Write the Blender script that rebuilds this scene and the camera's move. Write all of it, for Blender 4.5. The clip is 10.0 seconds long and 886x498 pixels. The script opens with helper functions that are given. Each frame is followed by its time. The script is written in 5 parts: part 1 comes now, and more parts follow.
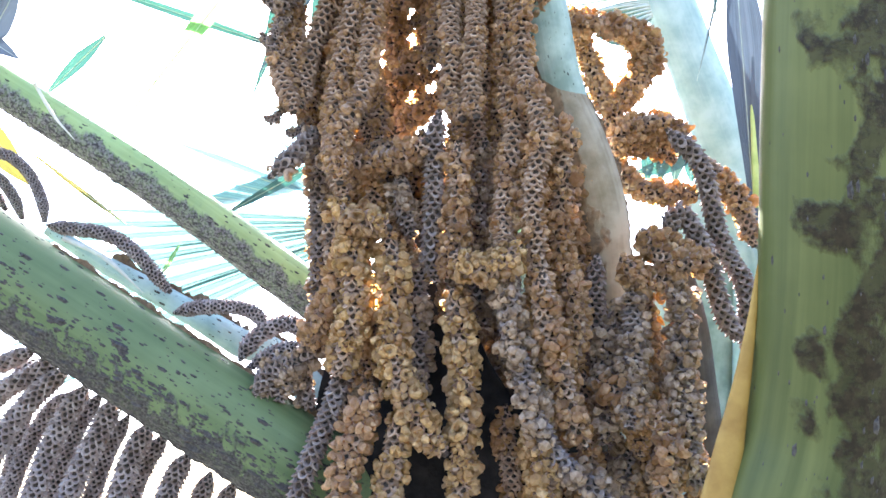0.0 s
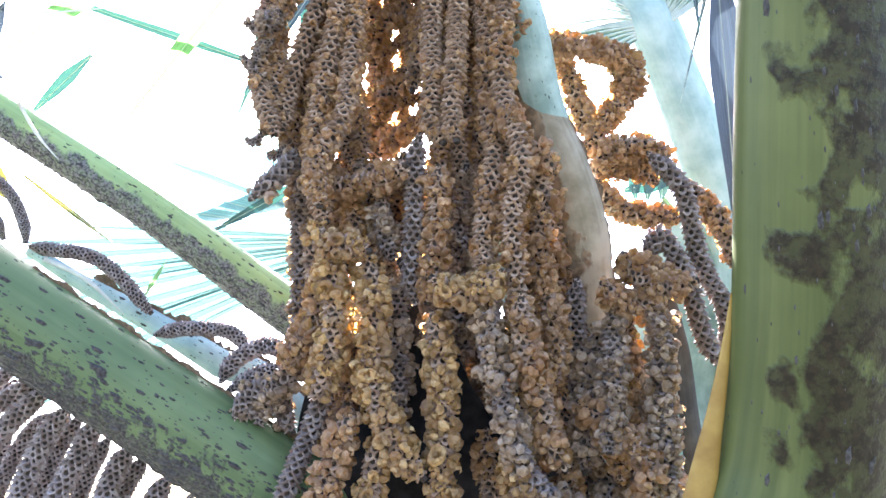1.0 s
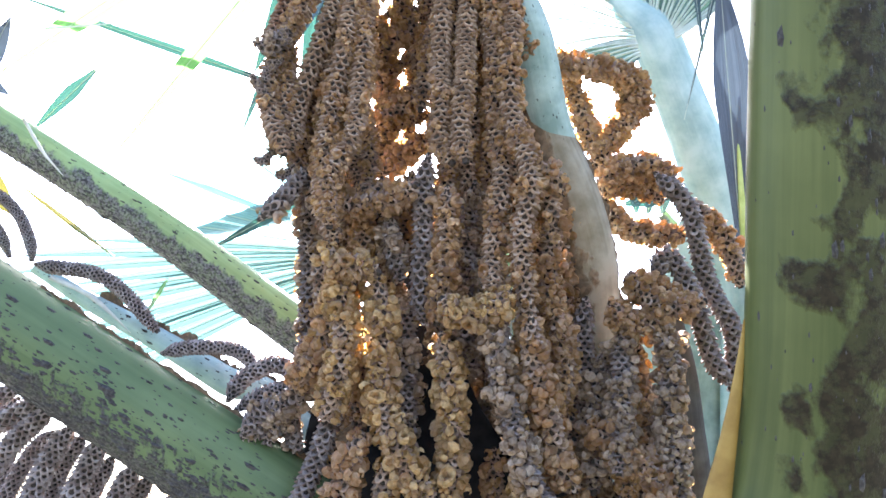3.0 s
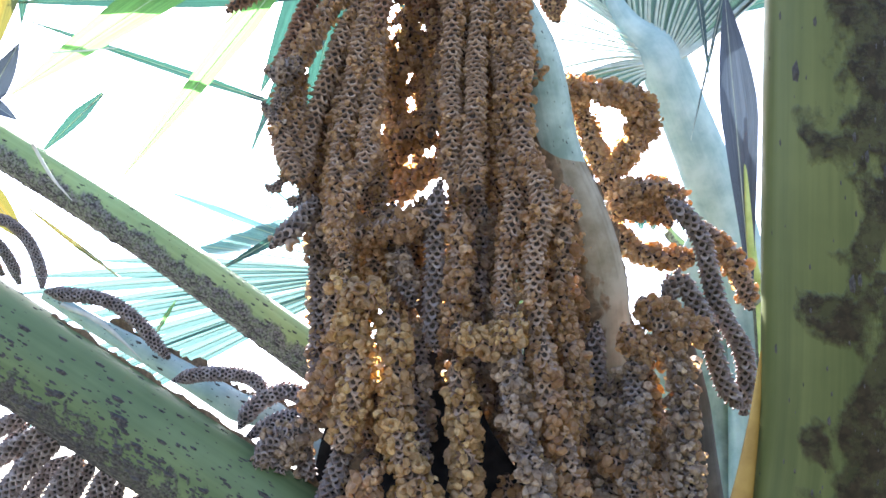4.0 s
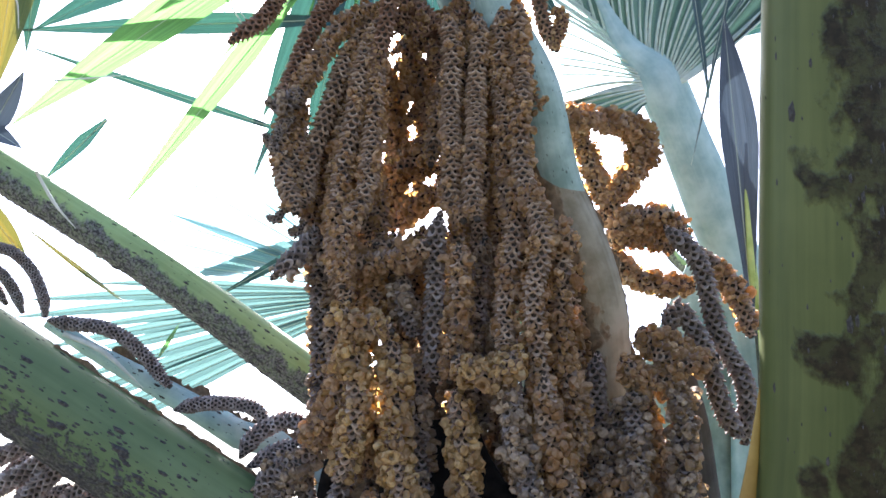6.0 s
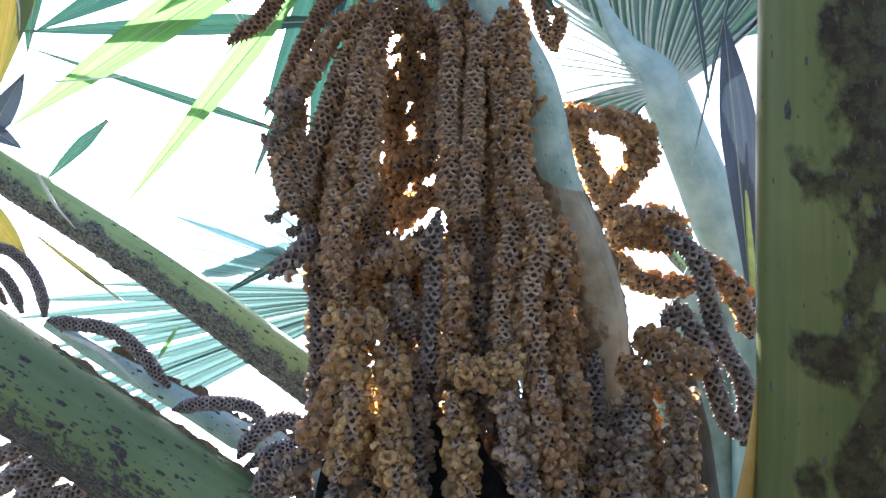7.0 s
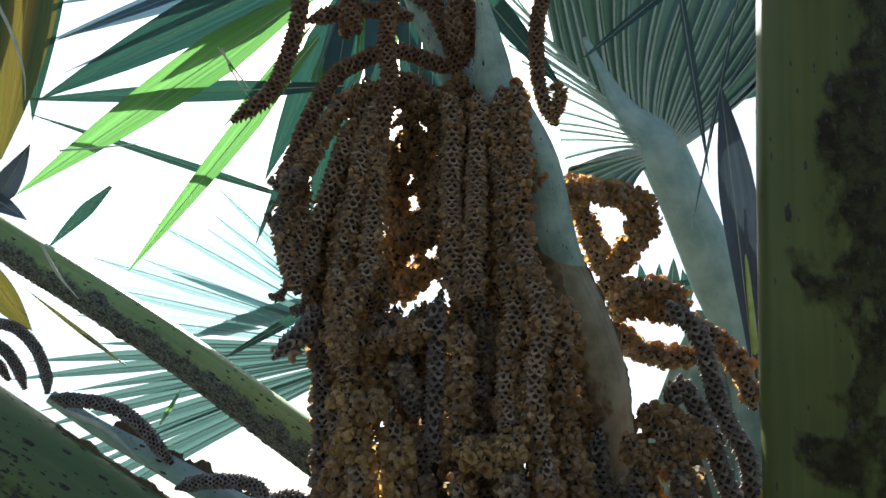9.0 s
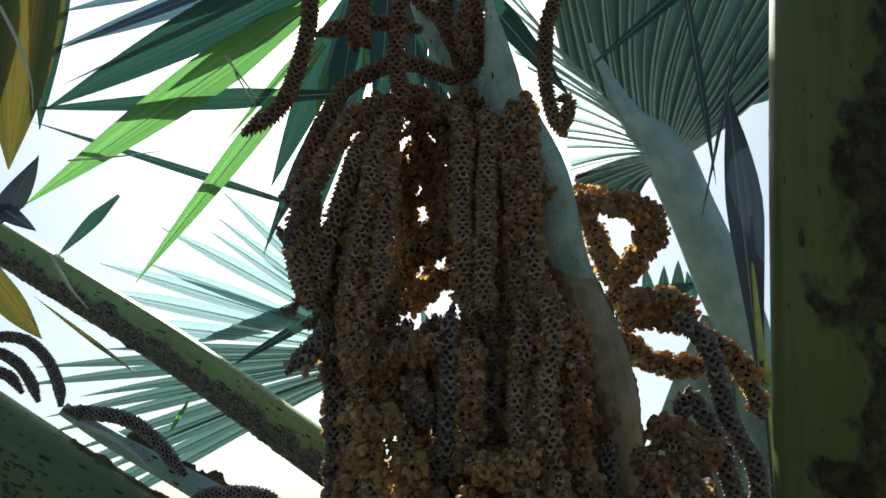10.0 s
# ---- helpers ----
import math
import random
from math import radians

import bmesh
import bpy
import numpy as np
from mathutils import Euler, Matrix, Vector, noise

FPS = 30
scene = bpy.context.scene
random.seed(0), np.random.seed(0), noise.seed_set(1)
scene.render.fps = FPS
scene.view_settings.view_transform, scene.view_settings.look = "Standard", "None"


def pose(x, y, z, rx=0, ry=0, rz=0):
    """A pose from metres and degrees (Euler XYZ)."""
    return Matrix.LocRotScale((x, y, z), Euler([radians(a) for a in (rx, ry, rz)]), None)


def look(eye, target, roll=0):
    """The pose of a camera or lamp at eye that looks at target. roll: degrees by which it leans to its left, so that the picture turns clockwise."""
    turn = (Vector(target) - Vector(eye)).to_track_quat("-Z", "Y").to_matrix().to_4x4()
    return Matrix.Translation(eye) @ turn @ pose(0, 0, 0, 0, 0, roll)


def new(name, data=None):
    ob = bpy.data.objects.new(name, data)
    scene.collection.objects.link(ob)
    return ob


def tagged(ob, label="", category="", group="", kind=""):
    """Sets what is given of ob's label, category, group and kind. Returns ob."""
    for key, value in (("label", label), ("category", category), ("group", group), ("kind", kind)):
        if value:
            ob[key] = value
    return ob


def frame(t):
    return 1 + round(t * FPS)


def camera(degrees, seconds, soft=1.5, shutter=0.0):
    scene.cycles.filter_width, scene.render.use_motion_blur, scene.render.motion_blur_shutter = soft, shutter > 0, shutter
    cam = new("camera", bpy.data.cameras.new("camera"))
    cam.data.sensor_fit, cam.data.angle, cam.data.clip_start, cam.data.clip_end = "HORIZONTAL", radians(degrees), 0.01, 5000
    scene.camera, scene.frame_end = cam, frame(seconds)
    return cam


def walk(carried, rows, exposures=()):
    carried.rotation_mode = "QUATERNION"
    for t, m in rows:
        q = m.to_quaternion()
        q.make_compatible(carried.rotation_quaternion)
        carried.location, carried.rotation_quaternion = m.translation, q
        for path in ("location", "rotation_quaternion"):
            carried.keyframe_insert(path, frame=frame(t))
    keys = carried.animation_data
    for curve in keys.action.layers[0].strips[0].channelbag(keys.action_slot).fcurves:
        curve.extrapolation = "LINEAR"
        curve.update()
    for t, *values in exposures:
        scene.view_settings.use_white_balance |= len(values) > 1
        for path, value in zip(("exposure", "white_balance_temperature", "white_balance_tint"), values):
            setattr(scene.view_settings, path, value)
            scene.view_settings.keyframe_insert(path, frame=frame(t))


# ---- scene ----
cam = camera(60.0, 10.0, soft=1.6)
# seconds, place in metres, turn in degrees
ROWS = [
    (0.0, 0.0147, 0.0210, 1.4529, 108.402, -0.314, 0.631),
    (0.5, 0.0201, 0.0164, 1.4648, 108.967, -0.417, 0.260),
    (1.0, 0.0273, 0.0179, 1.4620, 109.180, -0.347, 0.370),
    (1.5, 0.0338, 0.0198, 1.4592, 109.636, -0.362, 0.398),
    (2.0, 0.0311, 0.0189, 1.4596, 109.481, -0.216, 0.270),
    (2.5, 0.0225, 0.0152, 1.4664, 109.340, -0.403, -0.094),
    (4.0, 0.0039, 0.0068, 1.4864, 110.053, 0.106, -0.245),
    (4.5, -0.0000, 0.0000, 1.5000, 110.000, -0.000, 0.000),
    (5.0, 0.0010, -0.0034, 1.5091, 110.507, 0.300, -0.084),
    (5.5, 0.0036, -0.0023, 1.5049, 110.704, 0.213, -0.047),
    (7.0, 0.0124, 0.0007, 1.4988, 110.990, -0.041, 0.427),
    (7.5, 0.0060, -0.0015, 1.5067, 111.393, -0.061, 0.069),
    (8.0, 0.0072, -0.0054, 1.5128, 112.486, 0.172, 0.061),
    (8.5, 0.0123, -0.0096, 1.5198, 112.910, 0.091, 0.395),
    (9.0, 0.0086, -0.0180, 1.5354, 112.926, 0.325, 0.412),
    (9.5, 0.0010, -0.0242, 1.5478, 112.911, 0.384, 0.273),
    (10.0, -0.0009, -0.0287, 1.5522, 112.134, 0.591, 0.406),
]
# seconds, stops, white balance
EXPOSURES = [(0.0, 4.15, 5980, 16), (2.5, 4.0, 5980, 16), (4.0, 3.6, 5980, 16), (5.0, 3.25, 5980, 16), (7.0, 3.0, 5980, 15), (8.0, 2.82, 6020, 14), (8.5, 2.4, 6150, 8), (9.0, 1.62, 6300, 1), (10.0, 1.12, 6350, -2)]
walk(cam, [(t, pose(x, y, z, rx, ry, rz)) for t, x, y, z, rx, ry, rz in ROWS], EXPOSURES)
SUN_ELEVATION, SUN_ROTATION = radians(47), radians(-6)
SKY_STRENGTH, SUN_STRENGTH = 0.06, 5.0

# ---- light ----
def make_world():
    w = bpy.data.worlds.new("sky")
    scene.world = w
    w.use_nodes = True
    nt = w.node_tree
    bg = nt.nodes["Background"]
    sky = nt.nodes.new("ShaderNodeTexSky")
    sky.sky_type = 'NISHITA'
    sky.sun_disc = False
    sky.sun_elevation = SUN_ELEVATION
    sky.sun_rotation = SUN_ROTATION
    sky.air_density, sky.dust_density = 1.0, 2.6
    nt.links.new(sky.outputs[0], bg.inputs[0])
    bg.inputs[1].default_value = SKY_STRENGTH
    data = bpy.data.lights.new("sun", 'SUN')
    data.energy, data.angle, data.color = SUN_STRENGTH, radians(0.6), (1.0, 0.95, 0.88)
    ob = new("sun", data)
    d = Vector((math.sin(SUN_ROTATION) * math.cos(SUN_ELEVATION), math.cos(SUN_ROTATION) * math.cos(SUN_ELEVATION), math.sin(SUN_ELEVATION)))
    ob.matrix_world = look(d * 20, (0, 0, 0))


make_world()


# ---- materials ----
def nodes_of(name):
    m = bpy.data.materials.new(name)
    m.use_nodes = True
    nt = m.node_tree
    return m, nt, nt.nodes["Principled BSDF"], nt.nodes["Material Output"]


def add(nt, kind, **values):
    n = nt.nodes.new(kind)
    for k, v in values.items():
        n.inputs[k].default_value = v
    return n


def ramp(nt, fac, stops):
    n = nt.nodes.new("ShaderNodeValToRGB")
    el = n.color_ramp.elements
    el[0].position, el[0].color = stops[0][0], (*stops[0][1], 1)
    el[1].position, el[1].color = stops[-1][0], (*stops[-1][1], 1)
    for p, c in stops[1:-1]:
        e = el.new(p)
        e.color = (*c, 1)
    nt.links.new(fac, n.inputs[0])
    return n.outputs[0]


def mix(nt, fac, a, b, blend='MIX'):
    n = nt.nodes.new("ShaderNodeMix")
    n.data_type, n.blend_type = 'RGBA', blend
    for sock, v in ((n.inputs[0], fac), (n.inputs[6], a), (n.inputs[7], b)):
        if isinstance(v, (int, float)):
            sock.default_value = v
        elif isinstance(v, tuple):
            sock.default_value = (*v, 1)
        else:
            nt.links.new(v, sock)
    return n.outputs[2]


def maths(nt, op, a, b=0.0):
    n = nt.nodes.new("ShaderNodeMath")
    n.operation = op
    for sock, v in ((n.inputs[0], a), (n.inputs[1], b)):
        if isinstance(v, (int, float)):
            sock.default_value = v
        else:
            nt.links.new(v, sock)
    return n.outputs[0]


def noise_of(nt, scale, detail=4.0, vec=None, rough=0.55):
    n = add(nt, "ShaderNodeTexNoise", Scale=scale, Detail=detail, Roughness=rough)
    if vec is None:
        vec = nt.nodes.new("ShaderNodeTexCoord").outputs["Object"]
    nt.links.new(vec, n.inputs["Vector"])
    return n.outputs["Fac"]


def bump(nt, height, bsdf, strength, distance):
    n = add(nt, "ShaderNodeBump", Strength=strength, Distance=distance)
    nt.links.new(height, n.inputs["Height"])
    nt.links.new(n.outputs[0], bsdf.inputs["Normal"])


def lit_through(nt, bsdf, out, color, share):
    """Lets part of the light shine through a thin plant part."""
    t = nt.nodes.new("ShaderNodeBsdfTranslucent")
    if isinstance(color, tuple):
        t.inputs[0].default_value = (*color, 1)
    else:
        nt.links.new(color, t.inputs[0])
    s = nt.nodes.new("ShaderNodeMixShader")
    s.inputs[0].default_value = share
    nt.links.new(bsdf.outputs[0], s.inputs[1])
    nt.links.new(t.outputs[0], s.inputs[2])
    nt.links.new(s.outputs[0], out.inputs[0])


def flower_material(name, stops, through_color, share=0.35):
    m, nt, b, out = nodes_of(name)
    geo = nt.nodes.new("ShaderNodeNewGeometry")
    info = nt.nodes.new("ShaderNodeObjectInfo")
    chance = maths(nt, 'FRACT', maths(nt, 'ADD', geo.outputs["Random Per Island"], info.outputs["Random"]))
    base = ramp(nt, chance, stops)
    patch = noise_of(nt, 38.0, 3.0, geo.outputs["Position"])
    base = mix(nt, ramp(nt, patch, [(0.44, (0, 0, 0)), (0.66, (0.6, 0.6, 0.6))]), base, GREYED)
    mottle = noise_of(nt, 300.0, 3.0, geo.outputs["Position"])
    base = mix(nt, 0.8, base, ramp(nt, mottle, [(0.36, (0.34, 0.29, 0.26)), (0.52, (0.95, 0.95, 0.95)), (0.66, (1.3, 1.27, 1.2))]), 'MULTIPLY')
    grain = noise_of(nt, 900.0, 3.0, geo.outputs["Position"])
    base = mix(nt, 0.55, base, ramp(nt, grain, [(0.25, (0.45, 0.42, 0.40)), (0.8, (1.25, 1.2, 1.12))]), 'MULTIPLY')
    nt.links.new(base, b.inputs["Base Color"])
    b.inputs["Roughness"].default_value = 0.75
    bump(nt, grain, b, 0.5, 0.0008)
    lit_through(nt, b, out, through_color, share)
    return m


def bract_material(name, stops):
    m, nt, b, out = nodes_of(name)
    geo = nt.nodes.new("ShaderNodeNewGeometry")
    base = ramp(nt, geo.outputs["Random Per Island"], stops)
    grain = noise_of(nt, 700.0, 4.0)
    base = mix(nt, 0.6, base, ramp(nt, grain, [(0.25, (0.4, 0.36, 0.34)), (0.8, (1.2, 1.18, 1.15))]), 'MULTIPLY')
    nt.links.new(base, b.inputs["Base Color"])
    b.inputs["Roughness"].default_value = 0.7
    bump(nt, grain, b, 0.5, 0.0006)
    lit_through(nt, b, out, (0.55, 0.25, 0.09), 0.22)
    return m


def core_material():
    m, nt, b, out = nodes_of("spike_core")
    n = noise_of(nt, 160.0, 5.0)
    nt.links.new(ramp(nt, n, [(0.3, (0.020, 0.014, 0.011)), (0.7, (0.066, 0.045, 0.032))]), b.inputs["Base Color"])
    b.inputs["Roughness"].default_value = 0.85
    bump(nt, n, b, 0.6, 0.001)
    return m


def petiole_material(name, low, high, scurf_from, scurf_to, scurf=(0.05, 0.042, 0.036), scale=90.0, wax=0.0, coat=0.0, ragged_by=1.6, patch_scale=24.0, tone_gain=5.0, border=(0.80, 0.95), solid=0.75):
    """Leaf stalk: fresh colour with streaks along it and dark scurf on one band of its girth."""
    m, nt, b, out = nodes_of(name)
    uv = nt.nodes.new("ShaderNodeUVMap").outputs[0]
    sep = nt.nodes.new("ShaderNodeSeparateXYZ")
    nt.links.new(uv, sep.inputs[0])
    stretch = nt.nodes.new("ShaderNodeMapping")
    stretch.inputs["Scale"].default_value = (1.0, 0.12, 1.0)
    nt.links.new(uv, stretch.inputs[0])
    streak = noise_of(nt, 26.0, 5.0, stretch.outputs[0])
    blot = noise_of(nt, 38.0 if wax else 9.0, 5.0)
    base = ramp(nt, mix(nt, 0.75 if wax else 0.5, streak, blot), [(0.38, low), (0.62, high)])
    # scurf: strongest inside the band, ragged at its borders
    mid, half = (scurf_from + scurf_to) / 2, (scurf_to - scurf_from) / 2
    longer = nt.nodes.new("ShaderNodeMapping")
    longer.inputs["Scale"].default_value = (1.0, 1.0, 0.55)
    nt.links.new(nt.nodes.new("ShaderNodeTexCoord").outputs["Object"], longer.inputs[0])
    turned = maths(nt, 'FRACT', maths(nt, 'ADD', sep.outputs[0], 1.5 - mid))
    dist = maths(nt, 'DIVIDE', maths(nt, 'ABSOLUTE', maths(nt, 'SUBTRACT', turned, 0.5)), half)
    ragged = maths(nt, 'ADD', dist, maths(nt, 'MULTIPLY', maths(nt, 'SUBTRACT', noise_of(nt, patch_scale, 6.0, longer.outputs[0]), 0.5), ragged_by))
    band = ramp(nt, ragged, [(border[0], (1, 1, 1)), (border[1], (0, 0, 0))])
    flecks = ramp(nt, noise_of(nt, scale * 2.2, 5.0, None, 0.7), [(0.42, (0, 0, 0)), (0.56, (1, 1, 1))])
    cover = mix(nt, 1.0, band, mix(nt, solid, flecks, (1, 1, 1)), 'MULTIPLY')
    tone = ramp(nt, noise_of(nt, scale * 5, 3.0), [(0.40, scurf), (0.60, tuple(min(1, tone_gain * c) for c in scurf))])
    nt.links.new(mix(nt, cover, base, tone), b.inputs["Base Color"])
    b.inputs["Roughness"].default_value = 0.42 + 0.3 * wax
    b.inputs["Coat Weight"].default_value = coat
    b.inputs["Specular IOR Level"].default_value = 0.2
    high_ = maths(nt, 'ADD', maths(nt, 'MULTIPLY', cover, 1.0), maths(nt, 'MULTIPLY', streak, 0.35))
    bump(nt, high_, b, 0.55, 0.0015)
    return m


def leaf_material(name, low, high, rib, through_color, share, rough=0.45, rib_width=0.05, varied=0.0):
    m, nt, b, out = nodes_of(name)
    uv = nt.nodes.new("ShaderNodeUVMap").outputs[0]
    sep = nt.nodes.new("ShaderNodeSeparateXYZ")
    nt.links.new(uv, sep.inputs[0])
    stretch = nt.nodes.new("ShaderNodeMapping")
    stretch.inputs["Scale"].default_value = (1.0, 0.03, 1.0)
    nt.links.new(uv, stretch.inputs[0])
    veins = noise_of(nt, 55.0, 3.0, stretch.outputs[0])
    blot = noise_of(nt, 14.0, 4.0)
    base = ramp(nt, mix(nt, 0.35, veins, blot), [(0.38, low), (0.62, high)])
    edge = maths(nt, 'ABSOLUTE', maths(nt, 'SUBTRACT', sep.outputs[0], 0.5))
    ribs = ramp(nt, edge, [(0.0, (1, 1, 1)), (0.02, (1, 1, 1)), (rib_width, (0, 0, 0))])
    base = mix(nt, ribs, base, rib)
    if varied:
        info = nt.nodes.new("ShaderNodeObjectInfo")
        base = mix(nt, varied, base, ramp(nt, info.outputs["Random"], [(0.0, (0.35, 0.48, 0.34)), (0.5, (0.7, 0.85, 0.95)), (1.0, (1.35, 1.3, 1.4))]), 'MULTIPLY')
    nt.links.new(base, b.inputs["Base Color"])
    b.inputs["Roughness"].default_value = rough
    bump(nt, veins, b, 0.8, 0.0015)
    glow = ramp(nt, veins, [(0.36, tuple(0.55 * c for c in through_color)), (0.64, tuple(min(1, 1.3 * c) for c in through_color))])
    lit_through(nt, b, out, glow, share)
    return m


def plain_material(name, a, c, scale, rough=0.7, height=0.001, shine=0.5):
    m, nt, b, out = nodes_of(name)
    n = noise_of(nt, scale, 6.0)
    nt.links.new(ramp(nt, n, [(0.3, a), (0.7, c)]), b.inputs["Base Color"])
    b.inputs["Roughness"].default_value = rough
    b.inputs["Specular IOR Level"].default_value = shine
    bump(nt, n, b, 0.6, height)
    return m


GREYED = (0.27, 0.208, 0.162)
FLOWER = flower_material("flower", [(0.0, (0.14, 0.093, 0.055)), (0.4, (0.31, 0.212, 0.127)), (0.8, (0.43, 0.305, 0.185)), (1.0, (0.57, 0.425, 0.265))], (0.90, 0.52, 0.16), 0.36)
FLOWER_OCHRE = flower_material("flower_ochre", [(0.0, (0.20, 0.14, 0.072)), (0.5, (0.41, 0.297, 0.152)), (1.0, (0.58, 0.435, 0.225))], (0.92, 0.57, 0.17), 0.36)
FLOWER_GREY = flower_material("flower_grey", [(0.0, (0.15, 0.108, 0.076)), (0.5, (0.33, 0.252, 0.185)), (1.0, (0.51, 0.41, 0.315))], (0.66, 0.42, 0.18), 0.28)
BLOOMS = {"brown": FLOWER, "ochre": FLOWER_OCHRE, "grey": FLOWER_GREY}
BRACT = bract_material("bract", [(0.0, (0.14, 0.118, 0.110)), (0.5, (0.245, 0.208, 0.194)), (1.0, (0.41, 0.358, 0.335))])
# lighter copy of the bract for the outlying spikes: skylight in the colour
BRACT_SKYLIT = bract_material("bract_skylit", [(0.0, (0.21, 0.182, 0.180)), (0.5, (0.34, 0.300, 0.298)), (1.0, (0.50, 0.455, 0.45))])
BRACT_BROWN = bract_material("bract_brown", [(0.0, (0.22, 0.155, 0.110)), (0.5, (0.38, 0.275, 0.198)), (1.0, (0.56, 0.43, 0.325))])
BRACT_RED = bract_material("bract_reddish", [(0.0, (0.17, 0.098, 0.066)), (0.5, (0.29, 0.175, 0.122)), (1.0, (0.43, 0.285, 0.205))])
CORE = core_material()
STALK_GREEN = petiole_material("stalk_green", (0.064, 0.098, 0.042), (0.120, 0.160, 0.072), 0.06, 0.54, scurf=(0.014, 0.013, 0.013), ragged_by=1.7, patch_scale=130.0)
STALK_LIME = petiole_material("stalk_lime", (0.155, 0.225, 0.085), (0.29, 0.38, 0.165), -0.02, 0.50, scurf=(0.032, 0.030, 0.030), ragged_by=1.2, patch_scale=85.0)
STALK_YELLOW = petiole_material("stalk_yellow", (0.052, 0.066, 0.021), (0.106, 0.120, 0.042), -0.26, 0.10, scurf=(0.012, 0.009, 0.0045), scale=42.0, ragged_by=4.0, patch_scale=36.0, tone_gain=1.9, border=(0.60, 0.88), solid=0.7)
# lime stalk brightened in colour to look struck by the sun
STALK_SUNLIT = petiole_material("stalk_sunlit", (0.30, 0.38, 0.11), (0.50, 0.58, 0.22), 0.49, 0.51, wax=0.5)
STALK_PALE = petiole_material("stalk_pale", (0.19, 0.26, 0.22), (0.38, 0.46, 0.40), 0.46, 0.54, scurf=(0.10, 0.075, 0.05), wax=0.8)
STALK_BLUE = petiole_material("stalk_blue", (0.25, 0.36, 0.35), (0.42, 0.53, 0.51), 0.46, 0.54, scurf=(0.10, 0.075, 0.05), wax=0.8)
DARK_STRAP = petiole_material("dark_strap", (0.035, 0.032, 0.032), (0.085, 0.08, 0.078), 0.3, 0.6, wax=0.9)
SHEATH = petiole_material("sheath_brown", (0.19, 0.155, 0.10), (0.36, 0.31, 0.23), 0.06, 0.34, scurf=(0.11, 0.07, 0.04), scale=25.0, wax=0.9, ragged_by=3.0, patch_scale=40.0, tone_gain=2.0)
# sunlit and shaded copies of one green leaf: the light is in the colour
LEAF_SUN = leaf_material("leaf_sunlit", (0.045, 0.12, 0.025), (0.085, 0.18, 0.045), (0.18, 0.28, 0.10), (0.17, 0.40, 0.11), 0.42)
LEAF_SHADED = leaf_material("leaf_shaded", (0.016, 0.046, 0.056), (0.056, 0.110, 0.130), (0.10, 0.15, 0.12), (0.05, 0.17, 0.12), 0.14)
LEAF_BLUE = leaf_material("leaf_blue", (0.034, 0.060, 0.056), (0.105, 0.155, 0.175), (0.10, 0.14, 0.13), (0.10, 0.20, 0.15), 0.08, varied=0.9)
LEAF_PALE = leaf_material("leaf_pale", (0.05, 0.105, 0.11), (0.115, 0.19, 0.20), (0.40, 0.48, 0.44), (0.14, 0.27, 0.25), 0.24)
# paler, more translucent fan copies: light from behind put into the colour
LEAF_BACKLIT = leaf_material("leaf_backlit", (0.08, 0.15, 0.15), (0.17, 0.26, 0.28), (0.42, 0.50, 0.46), (0.62, 0.78, 0.78), 0.7)
LEAF_SKYLIT = leaf_material("leaf_skylit", (0.08, 0.145, 0.17), (0.17, 0.26, 0.31), (0.36, 0.44, 0.42), (0.36, 0.53, 0.56), 0.5)
LEAF_SPEAR = leaf_material("leaf_slate", (0.045, 0.058, 0.085), (0.105, 0.128, 0.175), (0.15, 0.18, 0.20), (0.08, 0.11, 0.14), 0.08)
# bluish light on the upper torn segments, put into their colour
LEAF_BLUE_LIT = leaf_material("leaf_blue_lit", (0.055, 0.095, 0.16), (0.13, 0.20, 0.30), (0.20, 0.26, 0.30), (0.14, 0.24, 0.32), 0.24)
LEAF_OLD = leaf_material("leaf_yellowing", (0.045, 0.09, 0.03), (0.09, 0.14, 0.045), (0.40, 0.24, 0.04), (0.26, 0.22, 0.04), 0.14, rib_width=0.2)
RIB = plain_material("leaf_rib", (0.36, 0.42, 0.34), (0.56, 0.60, 0.52), 90.0, 0.6)
ORANGE = plain_material("orange_margin", (0.20, 0.11, 0.018), (0.34, 0.22, 0.05), 60.0, 0.5)
# near-black: paints the deep shade between the spikes
GAP_SHADE = plain_material("gap_shade", (0.006, 0.006, 0.007), (0.024, 0.021, 0.020), 70.0, 0.95, 0.004, 0.1)
FIBRE = plain_material("dry_fibre", (0.06, 0.038, 0.022), (0.19, 0.125, 0.072), 240.0, 0.9, 0.002)
PALE_FIBRE = plain_material("pale_fibre", (0.45, 0.44, 0.38), (0.62, 0.60, 0.52), 120.0, 0.8)
SCURF = plain_material("scurf", (0.010, 0.009, 0.008), (0.07, 0.064, 0.060), 420.0, 0.8)
BARK = plain_material("bark", (0.10, 0.08, 0.06), (0.28, 0.24, 0.19), 22.0, 0.9, 0.006)
GRASS = plain_material("grass_ground", (0.025, 0.027, 0.022), (0.08, 0.078, 0.06), 6.0, 0.9, 0.02)


